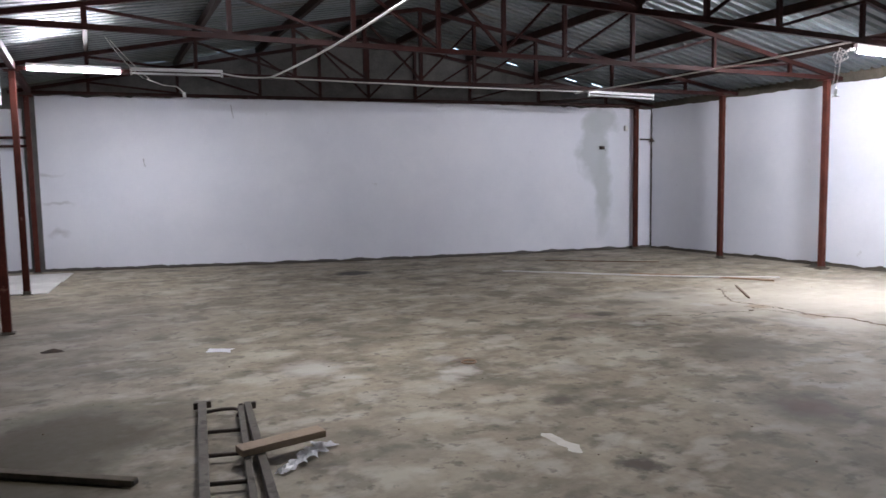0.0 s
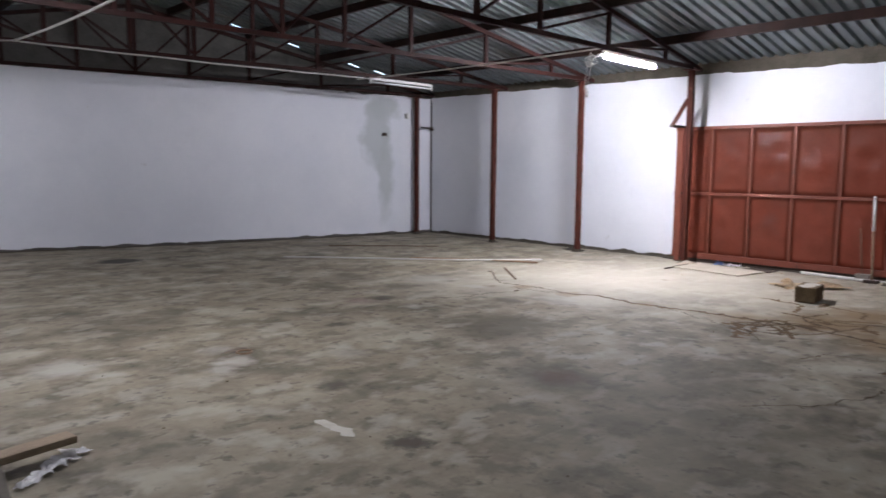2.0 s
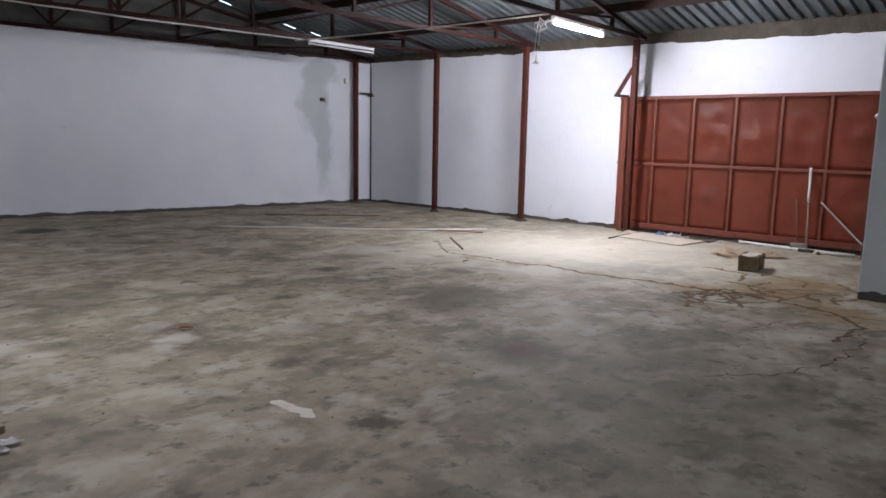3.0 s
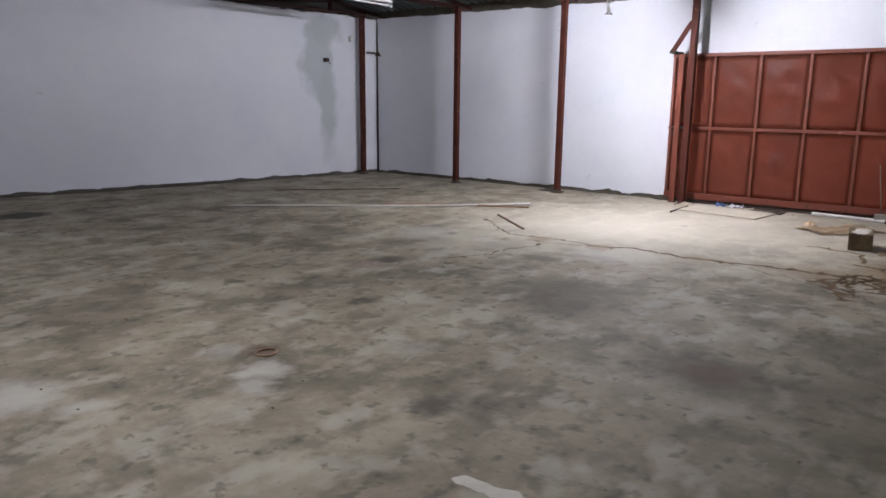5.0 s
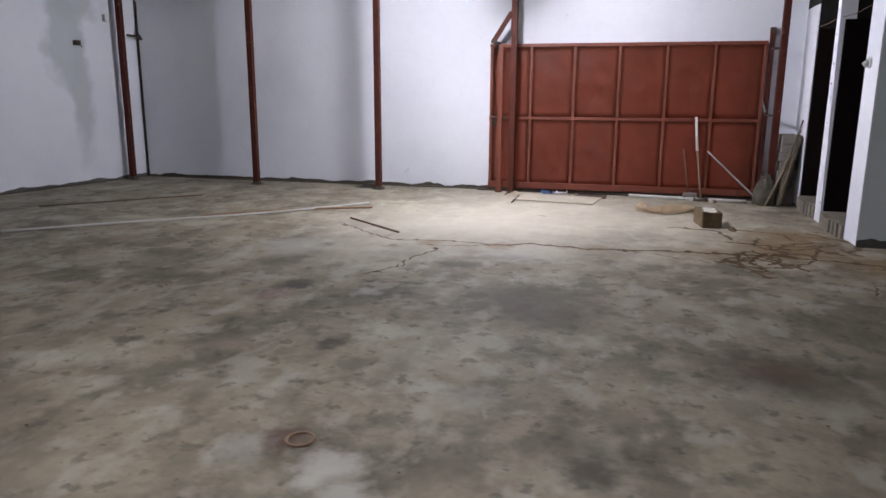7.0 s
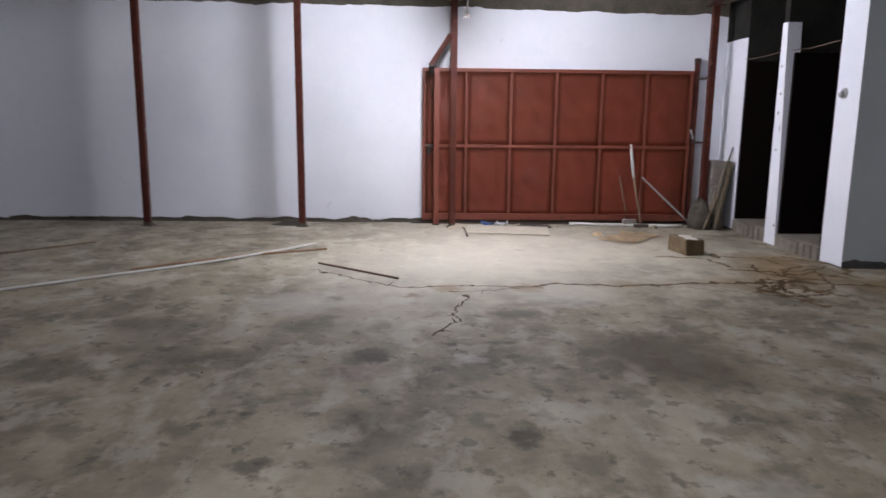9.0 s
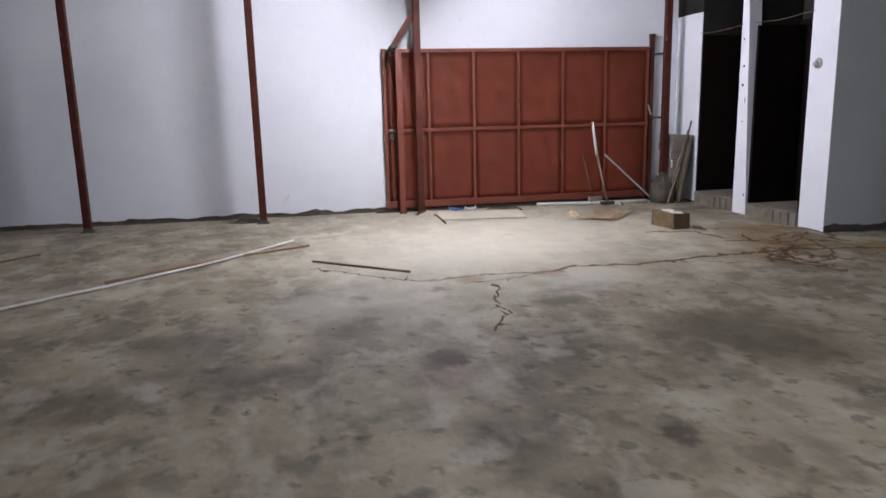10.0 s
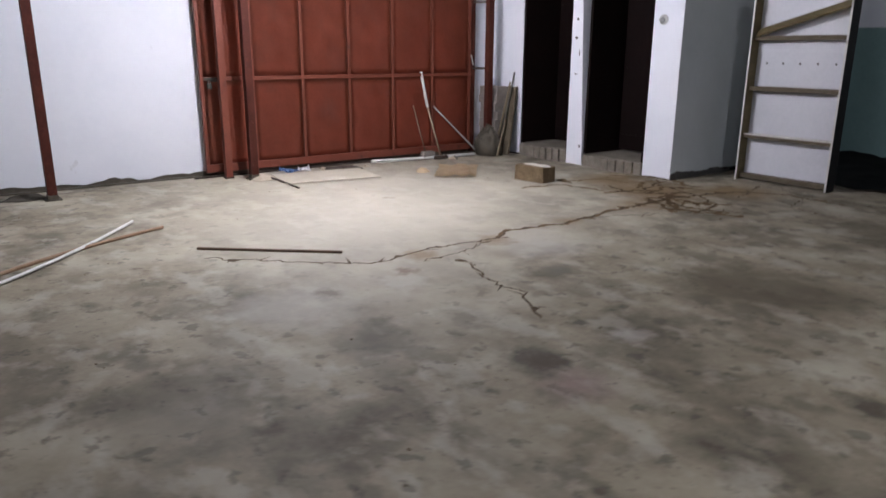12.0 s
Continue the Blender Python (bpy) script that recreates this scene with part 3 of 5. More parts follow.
# ---------------------------------------------------------------- roof
def corrugated(x0, x1, y0, y1, gaps):
    """Ribbed roof sheeting over one slope; gaps: (x, y) where a seam stands open."""
    pitch, rib = 0.17, 0.046
    prof = []
    y = y0
    while y < y1:
        prof += [(y, 0), (y + 0.092, 0), (y + 0.11, rib), (y + 0.152, rib)]
        y += pitch
    xs = [x0 + (x1 - x0) * i / 24 for i in range(25)]
    bm = bmesh.new()
    grid = [[bm.verts.new((x, y, roof_z(x) + 0.075 + z + 0.004 * noise.noise((x, y, 4)))) for y, z in prof] for x in xs]
    for i in range(24):
        for j in range(len(prof) - 1):
            cx, cy = (xs[i] + xs[i + 1]) / 2, (prof[j][0] + prof[j + 1][0]) / 2
            if j % 4 in (1, 3) and any(abs(cx - gx) < 0.14 and abs(cy - gy) < 0.07 for gx, gy in gaps):
                continue
            bm.faces.new((grid[i][j], grid[i + 1][j], grid[i + 1][j + 1], grid[i][j + 1]))
    return bm


GAPS = [(8.25, 12.0), (9.65, 11.8), (10.2, 11.7), (7.3, 12.15), (2.6, 13.4), (3.05, 13.3), (3.6, 13.1), (1.6, 13.7)]
for nm, xa, xb in (("ceiling_1", RIDGE_X, 11.95), ("ceiling_2", RIDGE_X, WEST - 0.2)):
    ob = structure(nm, corrugated(xa, xb, SOUTH - 0.3, 16.0, GAPS), M_ROOF, "ribbed galvanised roof sheets seen from below")
    ob["category"] = "ceiling"
structure("ridge_cap", prism([(RIDGE_X - 0.25, SOUTH - 0.3), (RIDGE_X + 0.25, SOUTH - 0.3), (RIDGE_X + 0.25, 16.0), (RIDGE_X - 0.25, 16.0)],
          RIDGE_Z + 0.13, RIDGE_Z + 0.135), M_ROOF, "galvanised ridge flashing")

# columns: right row, left row
COLS_E = [(11.115, 11.48), (11.14, 9.17), (11.14, 7.08), (11.17, 5.03), (11.33, 1.49)]
COLS_W = [(-0.36, 14.22), (-0.31, 11.20), (-0.26, 8.06), (-0.26, 5.00), (-0.26, 1.90)]
CHORD, RISE = 3.05, 0.15          # bottom chord at the east columns, and its rise to the west


def steel_column(x, y, h, w=0.086, group="steel columns"):
    e = thing("steel_column", "red oxide painted square steel roof column on the concrete floor", "column", group)
    part("shaft", box((x - w / 2, y - w / 2, 0.012), (x + w / 2, y + w / 2, h), 0.006), M_COL, e)
    part("base_plate", box((x - 0.075, y - 0.075, 0), (x + 0.075, y + 0.075, 0.012), 0.003), M_MORTAR, e, "cement-covered base plate")
    part("foot", box((x - w / 2 - 0.006, y - w / 2 - 0.006, 0.0), (x + w / 2 + 0.006, y + w / 2 + 0.006, 0.04 + 0.015 * math.sin(x + y * 3)), 0.008), M_MORTAR, e, "cement-smeared foot")
    part("cap_plate", box((x - 0.10, y - 0.10, h), (x + 0.10, y + 0.10, h + 0.012), 0.003), M_COL, e)
    return e


for x, y in COLS_E:
    steel_column(x, y, CHORD - 0.045)
for x, y in COLS_W:
    steel_column(x, y, CHORD + RISE - 0.045, group="far row of columns")


def roof_truss(a, b):
    """A flat-bottomed pitched truss from the east column a to the west column b."""
    e = thing("roof_truss", "red oxide painted steel angle roof truss", "truss", "roof trusses")
    A, B = Vector((*a, 0)), Vector((*b, 0))

    def at(x, z):
        f = (x - a[0]) / (b[0] - a[0])
        p = A.lerp(B, f)
        return Vector((p.x, p.y, z))
    top = lambda x: roof_z(x) - 0.085
    low = lambda x: CHORD + RISE * (x - a[0]) / (b[0] - a[0])
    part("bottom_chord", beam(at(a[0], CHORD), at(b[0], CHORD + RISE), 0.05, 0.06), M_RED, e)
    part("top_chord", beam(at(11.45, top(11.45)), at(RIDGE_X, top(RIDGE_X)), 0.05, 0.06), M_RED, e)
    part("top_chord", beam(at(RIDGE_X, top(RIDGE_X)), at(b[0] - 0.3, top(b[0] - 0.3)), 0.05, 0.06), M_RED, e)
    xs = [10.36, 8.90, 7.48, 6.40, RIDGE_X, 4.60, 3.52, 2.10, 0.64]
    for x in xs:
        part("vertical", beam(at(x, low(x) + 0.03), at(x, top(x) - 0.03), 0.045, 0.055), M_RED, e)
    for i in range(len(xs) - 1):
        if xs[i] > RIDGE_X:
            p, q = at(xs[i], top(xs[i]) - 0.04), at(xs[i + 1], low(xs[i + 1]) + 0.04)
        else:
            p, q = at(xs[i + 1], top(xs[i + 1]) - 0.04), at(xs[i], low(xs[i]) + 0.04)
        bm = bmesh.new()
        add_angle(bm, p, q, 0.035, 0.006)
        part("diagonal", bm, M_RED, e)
    return e


roof_truss((11.115, 11.38), (-0.32, 13.95))
for a, b in list(zip(COLS_E, COLS_W))[1:]:
    roof_truss(a, b)

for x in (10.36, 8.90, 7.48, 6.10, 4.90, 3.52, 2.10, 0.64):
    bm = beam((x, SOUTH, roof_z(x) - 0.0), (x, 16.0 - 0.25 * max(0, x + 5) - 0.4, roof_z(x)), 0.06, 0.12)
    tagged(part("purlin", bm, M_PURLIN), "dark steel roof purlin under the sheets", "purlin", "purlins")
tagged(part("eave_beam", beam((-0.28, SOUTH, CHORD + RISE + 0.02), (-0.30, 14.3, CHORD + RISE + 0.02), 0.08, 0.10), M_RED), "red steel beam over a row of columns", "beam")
for z in (2.28, 2.43):
    tagged(part("tie_rail", beam((-0.40, 14.22, z), (-3.0, 14.95, z), 0.05, 0.05), M_RED), "red steel rail fixed to a column", "rail", "column tie rails")


# ---------------------------------------------------------------- lamps and cables
def tube_lamp(a, b, lit, by_gate=False, shield=False):
    """A batten fitting from a to b, hung under a truss."""
    a, b = Vector(a), Vector(b)
    d = (b - a).normalized()
    e = thing("tube_lamp", "lit fluorescent tube on a white batten under a truss" if lit else "unlit fluorescent tube on a white batten under a truss", "ceiling lamp", "tube lamps")
    part("batten", beam(a + Vector((0, 0, 0.045)), b + Vector((0, 0, 0.045)), 0.055, 0.045, 0.004), M_LAMPBODY, e)
    part("tube", tube([a + d * 0.03 - Vector((0, 0, 0.012)), b - d * 0.03 - Vector((0, 0, 0.012))], (0.027 if by_gate else 0.020) if lit else 0.016, 12), (M_TUBE_GATE if by_gate else M_TUBE_ON) if lit else M_TUBE_OFF, e, smooth=True,
         label="glowing white tube" if lit else "unlit white tube")
    # plate added above a lit tube, sized to hold its light off the roof
    if shield:
        side = Vector((-d.y, d.x, 0))
        bm = bmesh.new()
        prof = [(-0.065, 0.008), (-0.04, 0.018), (0.04, 0.018), (0.065, 0.008)]
        rows = [[bm.verts.new(p + side * u + Vector((0, 0, v))) for u, v in prof] for p in (a, b)]
        for k in range(3):
            bm.faces.new((rows[0][k], rows[0][k + 1], rows[1][k + 1], rows[1][k]))
        bmesh.ops.solidify(bm, geom=bm.faces[:], thickness=0.003)
        part("reflector", bm, M_LAMPBODY, e, "white plate added over the tube to keep its light off the roof")
    for p, s in ((a, 1), (b, -1)):
        part("tube_holder", beam(p + Vector((0, 0, 0.03)) + d * 0.012 * s, p + Vector((0, 0, -0.04)) + d * 0.012 * s, 0.035, 0.024, 0.003), M_LAMPBODY, e)
    return e


def on_truss(k, x, z):
    (ax, ay), (bx, by) = COLS_E[k], COLS_W[k]
    f = (x - ax) / (bx - ax)
    return Vector((x, ay + f * (by - ay), z + RISE * f))


OUT = Vector((0, -0.065, 0))       # on the near side of the chord
tube_lamp(on_truss(1, -0.12, 3.05) + OUT, on_truss(1, 1.08, 3.04) + OUT, True, False, True)
tube_lamp(on_truss(1, 1.20, 3.04) + OUT, on_truss(1, 2.46, 3.05) + OUT, False)
tube_lamp(on_truss(1, 8.45, 2.955), on_truss(1, 9.72, 2.925), False)
tube_lamp(on_truss(3, 8.80, 2.945), on_truss(3, 10.08, 2.945), True, True, True)
ARM = Vector((0, -0.21, 0))
near = tube_lamp(on_truss(3, 2.0, 3.14) + ARM, on_truss(3, 3.2, 3.14) + ARM, True, False, True)
for x in (2.2, 3.0):
    part("bracket", beam(on_truss(3, x, 3.20), on_truss(3, x, 3.20) + ARM, 0.03, 0.02, 0.003), M_LAMPBODY, near)
    part("bracket", beam(on_truss(3, x, 3.06), on_truss(3, x, 3.205), 0.03, 0.02, 0.003), M_LAMPBODY, near)


def cable(points, r, label, mat_=None):
    tagged(part("cable", tube(points, r, 6), mat_ or M_CABLE, smooth=True), label, "cable", "lamp cables")


def sag(a, b, drop, n=10, wob=0.0):
    a, b = Vector(a), Vector(b)
    return [a.lerp(b, i / n) - Vector((0, 0, drop * 4 * (i / n) * (1 - i / n) - wob * noise.noise((i * 1.3, a.x, 0)))) for i in range(n + 1)]


knot = on_truss(1, 3.15, 3.04) + OUT
cable(sag(on_truss(1, 2.46, 3.07) + OUT, knot, 0.03), 0.012, "white cable along a truss")
cable(sag(knot, on_truss(1, 8.3, 2.99) + OUT, 0.02, 16, 0.02), 0.012, "white cable along a truss")
cable(sag(knot, on_truss(3, 3.24, 3.04), 0.06, 12), 0.014, "thick white cable slung between two trusses")
cable(sag(on_truss(1, 8.2, 2.96), on_truss(3, 8.7, 3.02), 0.02, 12), 0.011, "dusty cable slung between two lamps")


# ---------------------------------------------------------------- small helpers for loose things
def rod(name, a, b, r, material, label, category, sides=8, bend=0.0):
    a, b = Vector(a), Vector(b)
    side = (b - a).cross(Vector((0, 0, 1))).normalized()
    pts = [a.lerp(b, i / 8) + side * bend * 4 * (i / 8) * (1 - i / 8) for i in range(9)]
    return tagged(part(name, tube(pts, r, sides), material, smooth=True), label, category)


def crumpled(cx, cy, w, d, h, turn, seed, z=0.006, n=9):
    """A crumpled piece of sheet lying on the floor."""
    bm = bmesh.new()
    m = pose(cx, cy, z, 0, 0, turn)
    g = []
    for i in range(n + 1):
        row = []
        for j in range(n + 1):
            u, v = i / n - 0.5, j / n - 0.5
            e = 1 + 0.25 * noise.noise((u * 3 + seed, v * 3, 1))
            k = abs(noise.noise((u * 5 + seed, v * 5, 2))) + 0.5 * abs(noise.noise((u * 11, v * 11 + seed, 3)))
            row.append(bm.verts.new(m @ Vector((u * w * e, v * d * e, h * k))))
        g.append(row)
    for i in range(n):
        for j in range(n):
            bm.faces.new((g[i][j], g[i + 1][j], g[i + 1][j + 1], g[i][j + 1]))
    bmesh.ops.solidify(bm, geom=bm.faces[:], thickness=0.002)
    return bm


def lump(cx, cy, rx, ry, h, seed, z=0.0, rough=0.25, n=14, m=7, peak=1.0):
    """A low heap with an uneven surface and outline."""
    bm = bmesh.new()
    rings = []
    for k in range(m):
        f = k / m
        ring = []
        for i in range(n):
            a = 2 * math.pi * i / n
            e = 1 + rough * noise.noise((math.cos(a) * 1.5 + seed, math.sin(a) * 1.5, f * 2))
            ring.append(bm.verts.new((cx + rx * (1 - f) * e * math.cos(a), cy + ry * (1 - f) * e * math.sin(a),
                                      z + h * f ** peak * (1 + rough * 0.6 * noise.noise((i * 0.9, k * 0.8, seed))))))
        rings.append(ring)
    for p, q in zip(rings, rings[1:]):
        for i in range(n):
            bm.faces.new((p[i], p[(i + 1) % n], q[(i + 1) % n], q[i]))
    bm.faces.new(rings[0][::-1])
    top = bm.verts.new((cx, cy, z + h))
    for i in range(n):
        bm.faces.new((rings[-1][i], rings[-1][(i + 1) % n], top))
    return bm


# ---------------------------------------------------------------- sliding gate
gate = thing("sliding_gate", "red painted sheet steel sliding gate, closed, with dented panels", "gate")
GX = 11.535                                   # front face of its frame
STILES = [5.42, 4.83, 4.205, 3.572, 2.93, 2.30, 1.67]
for y in STILES:
    part("stile", box((GX, y - 0.02, 0.06), (GX + 0.05, y + 0.02, 2.16), 0.004), M_FRAME, gate)
for z, h, o in ((0.10, 0.09, 0.003), (1.10, 0.045, 0.003), (2.14, 0.05, 0.003)):
    part("rail", box((GX - o - 0.008, 1.645, z - h / 2), (GX + 0.046, 5.445, z + h / 2), 0.004), M_FRAME, gate)


def gate_panel(y0, y1, z0, z1, seed):
    bm = bmesh.new()
    n, m = 10, 12
    g = [[bm.verts.new((GX + 0.018 - 0.030 * noise.noise((i * 0.30 + seed, j * 0.42, seed)) * math.sin(math.pi * i / n) * math.sin(math.pi * j / m) * 1.6 - 0.003 * noise.noise((i * 0.8, j * 0.9, seed + 5)) - 0.012 * noise.noise((i * 0.12, j * 0.75, seed + 9)) * math.sin(math.pi * i / n) * math.sin(math.pi * j / m)
                        - 0.006 * math.sin(math.pi * i / n) * math.sin(math.pi * j / m),
                        y0 + (y1 - y0) * i / n, z0 + (z1 - z0) * j / m)) for j in range(m + 1)] for i in range(n + 1)]
    for i in range(n):
        for j in range(m):
            bm.faces.new((g[i][j], g[i + 1][j], g[i + 1][j + 1], g[i][j + 1]))
    bmesh.ops.solidify(bm, geom=bm.faces[:], thickness=-0.003)
    return bm


for k, (b, a) in enumerate(zip(STILES, STILES[1:])):
    for j, (z0, z1) in enumerate(((0.13, 1.08), (1.12, 2.12))):
        part("panel", gate_panel(a + 0.02, b - 0.02, z0, z1, k * 3.7 + j * 11.3), M_GATE, gate, smooth=True)
lock = part("hasp", box((GX - 0.022, 5.20, 1.085), (GX - 0.012, 5.40, 1.115), 0.003), M_STEEL, gate, "dull steel hasp")
bm = box((GX - 0.045, 5.325, 0.99), (GX - 0.02, 5.375, 1.05), 0.006)
add_tube(bm, [(GX - 0.033, 5.335, 1.045), (GX - 0.033, 5.337, 1.085), (GX - 0.033, 5.35, 1.10), (GX - 0.033, 5.363, 1.085), (GX - 0.033, 5.365, 1.045)], 0.005, 6)
part("padlock", bm, M_STEEL, gate, "small steel padlock")
part("chain", tube(sag((GX - 0.03, 5.33, 1.09), (11.38, 5.25, 1.13), 0.03, 8), 0.008, 6), M_STEEL, gate)
structure("gate_rail", box((11.50, 1.5, 0.0), (11.53, 5.6, 0.02), 0.003), M_DARK, "steel floor track of the gate")

guide = thing("gate_guide_post", "dark red angle iron guide post beside the gate", "post")
bm = bmesh.new()
add_angle(bm, (11.37, 5.25, 0.0), (11.37, 5.25, 2.15), 0.075, 0.008)
part("angle_bar", bm, M_FRAME, guide)
part("brace", beam((11.16, 5.07, 2.57), (11.18, 5.34, 2.16), 0.07, 0.014, 0.002, up=(1, 0, 0)), M_COL, guide)
part("roller_bracket", box((11.14, 5.28, 2.15), (11.50, 5.36, 2.185), 0.004), M_DARK, guide, "dark steel roller bracket")
bm = bmesh.new()
add_tube(bm, [(11.46, 5.32, 2.08), (11.46, 5.32, 2.155)], 0.028, 12)
part("roller", bm, M_STEEL, guide, "steel guide roller")
part("foot", box((11.33, 5.20, 0.0), (11.43, 5.30, 0.02), 0.004), M_DARK, guide)

stop = thing("gate_stop_post", "weathered dark red steel stop post where the gate closes", "post")
part("post", box((11.55, 1.565, 0), (11.61, 1.625, 2.33), 0.005), M_COL, stop)
part("hook", box((11.545, 1.56, 2.27), (11.615, 1.63, 2.34), 0.006), M_DARK, stop)
part("tie_bar", beam((11.38, 1.50, 2.06), (11.56, 1.59, 2.06), 0.03, 0.03), M_DARK, stop)
part("tie_bar", beam((11.38, 1.50, 1.18), (11.56, 1.59, 1.18), 0.03, 0.03), M_DARK, stop)
part("catch", beam((11.54, 1.60, 1.22), (11.53, 1.65, 1.36), 0.010, 0.025, 0.003), M_BOX, stop, "pale catch plate")

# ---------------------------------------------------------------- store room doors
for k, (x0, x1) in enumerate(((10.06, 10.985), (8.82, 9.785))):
    d = tagged(new("door_%d" % (k + 1)), "dark brown steel door set deep in its opening, near black for the shade there", "door", kind="structure")
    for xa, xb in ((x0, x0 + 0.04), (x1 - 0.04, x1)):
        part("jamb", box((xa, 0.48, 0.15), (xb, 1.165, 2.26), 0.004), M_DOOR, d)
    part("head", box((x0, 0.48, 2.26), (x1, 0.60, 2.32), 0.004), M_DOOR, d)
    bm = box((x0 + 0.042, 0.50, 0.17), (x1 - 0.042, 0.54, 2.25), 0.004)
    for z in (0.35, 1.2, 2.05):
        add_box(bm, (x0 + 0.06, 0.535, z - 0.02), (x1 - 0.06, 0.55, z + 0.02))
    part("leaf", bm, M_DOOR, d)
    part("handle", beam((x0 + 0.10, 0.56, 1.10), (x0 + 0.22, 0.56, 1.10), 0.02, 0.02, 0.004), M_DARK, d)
    structure("lintel_%d" % (k + 1), box((x0 - 0.01, 0.51, 2.32), (x1 + 0.01, 0.55, 3.2)), M_INNER, "unpainted panel over a door, near black for the recess shade")
    # wire strung over the door head
    cable(sag((x0 - 0.03, 1.187, 2.30), (x1 + 0.02, 1.187, 2.29), 0.02, 10, 0.01), 0.004, "thin brown wire strung over a door", M_BAR)
    st = tagged(new("door_step_%d" % (k + 1)), "worn cement step with upright bricks at its front", "step", kind="structure")
    z = 0.17 - 0.02 * k
    part("tread", box((x0 + 0.003, -0.2, z - 0.05), (x1 - 0.003, 1.17, z), 0.006), M_TILE, st)
    n = 8
    for i in range(n):
        w = (x1 - x0 - 0.01) / n
        xa = x0 + 0.005 + i * w
        bulge = 0.05 * math.sin(math.pi * (i + 0.5) / n)
        part("brick", box((xa + 0.006, 1.10, 0.0), (xa + w - 0.006, 1.185 + bulge + random.uniform(-0.006, 0.006), z - 0.01 + random.uniform(-0.008, 0.006)), 0.006), M_TILE, st)

# ---------------------------------------------------------------- by the gate
broom = thing("broom", "broom handle with a white sleeve standing against the gate", "broom")
part("handle", tube([(11.24, 2.37, 0.04), (11.50, 2.47, 0.85)], 0.013, 8), M_WOOD, broom, smooth=True)
part("sleeve", tube([(11.445, 2.449, 0.68), (11.545, 2.487, 1.14)], 0.020, 8), M_PVC, broom, "white plastic sleeve", smooth=True)
part("head", box((11.20, 2.27, 0.0), (11.27, 2.47, 0.045), 0.012), M_DARK, broom, "dark worn head")
rod("timber_stick", (11.50, 2.31, 0.68), (11.42, 1.60, 0.02), 0.012, M_BOX, "pale stick leaning along the foot of the gate", "stick")
hoe = thing("rake", "thin rusty rake leaning on the gate", "rake")
part("handle", tube([(11.36, 2.52, 0.02), (11.52, 2.63, 0.70)], 0.010, 8), M_BAR, hoe, smooth=True)
part("head", box((11.30, 2.42, 0.0), (11.40, 2.60, 0.10), 0.01), M_BRICK, hoe, "dusty block at its foot")
rod("floor_pipe", (11.44, 3.34, 0.022), (11.25, 1.78, 0.022), 0.022, M_PVC, "dusty white plastic pipe lying along the gate", "pipe", bend=0.03)

# paving bricks stacked behind the end column
for k in range(8):
    for j in range(2):
        jit = random.uniform(-0.015, 0.015)
        bm = box((11.245 + j * 0.19 + jit, 1.20 + jit, k * 0.117), (11.425 + j * 0.19 + jit, 1.415 + jit, k * 0.117 + 0.115), 0.006)
        tagged(part("paving_brick", bm, M_BRICK), "grey paving brick in a tall stack beside the column", "brick", "stacked bricks")
tagged(part("dust_sheet", lump(11.24, 1.55, 0.21, 0.15, 0.40, 4.0, rough=0.45, n=28, m=16, peak=0.30), M_MORTAR, smooth=True),
       "dusty grey cement sack slumped round the column foot", "sack")
tagged(part("timber_board", beam((11.00, 1.42, 0.02), (11.09, 1.215, 0.93), 0.11, 0.03, 0.004, up=(0, 1, 0)), M_DKWOOD), "weathered narrow board leaning on the wall", "board")
tagged(part("timber_board", beam((11.10, 1.40, 0.02), (11.17, 1.22, 0.94), 0.05, 0.05, 0.004), M_DKWOOD), "weathered square timber leaning on the wall", "board")
tagged(part("timber_board", beam((11.17, 1.46, 0.02), (11.23, 1.21, 0.80), 0.09, 0.022, 0.004, up=(0, 1, 0)), M_STEEL), "dusty grey offcut of sheet leaning on the wall", "board")
rod("steel_rod", (11.00, 1.58, 0.0), (11.16, 1.20, 0.88), 0.014, M_OLDWOOD, "dry timber lath leaning among the boards", "rod")
rod("steel_rod", (11.06, 1.50, 0.0), (11.12, 1.20, 1.13), 0.011, M_STEEL, "thin grey steel rod leaning on the wall", "rod")
rod("steel_rod", (11.12, 1.54, 0.0), (11.20, 1.20, 1.0), 0.012, M_OLDWOOD, "thin timber stick leaning on the wall", "rod")

# cardboard, block and litter before the gate
m = pose(10.29, 2.81, 0.0, 0, 0, -40)
bm = bmesh.new()
g = [[bm.verts.new(m @ Vector(((i / 8 - 0.5) * (0.85 + 0.12 * noise.noise((j * 0.7, 3, 0))), (j / 6 - 0.5) * (0.48 + 0.10 * noise.noise((i * 0.6, 7, 0))),
                               0.012 + 0.055 * abs(noise.noise((i * 0.5, j * 0.5, 2)))))) for j in range(7)] for i in range(9)]
for i in range(8):
    for j in range(6):
        bm.faces.new((g[i][j], g[i + 1][j], g[i + 1][j + 1], g[i][j + 1]))
bmesh.ops.solidify(bm, geom=bm.faces[:], thickness=0.008)
tagged(part("cardboard_sheet", bm, M_CARD), "torn flat brown cardboard sheet on the floor", "cardboard")
tagged(part("rubble_piece", lump(10.51, 3.17, 0.10, 0.07, 0.055, 9.0, rough=0.6, peak=0.5), M_CARD), "pale piece of rubble by the cardboard", "rubble")

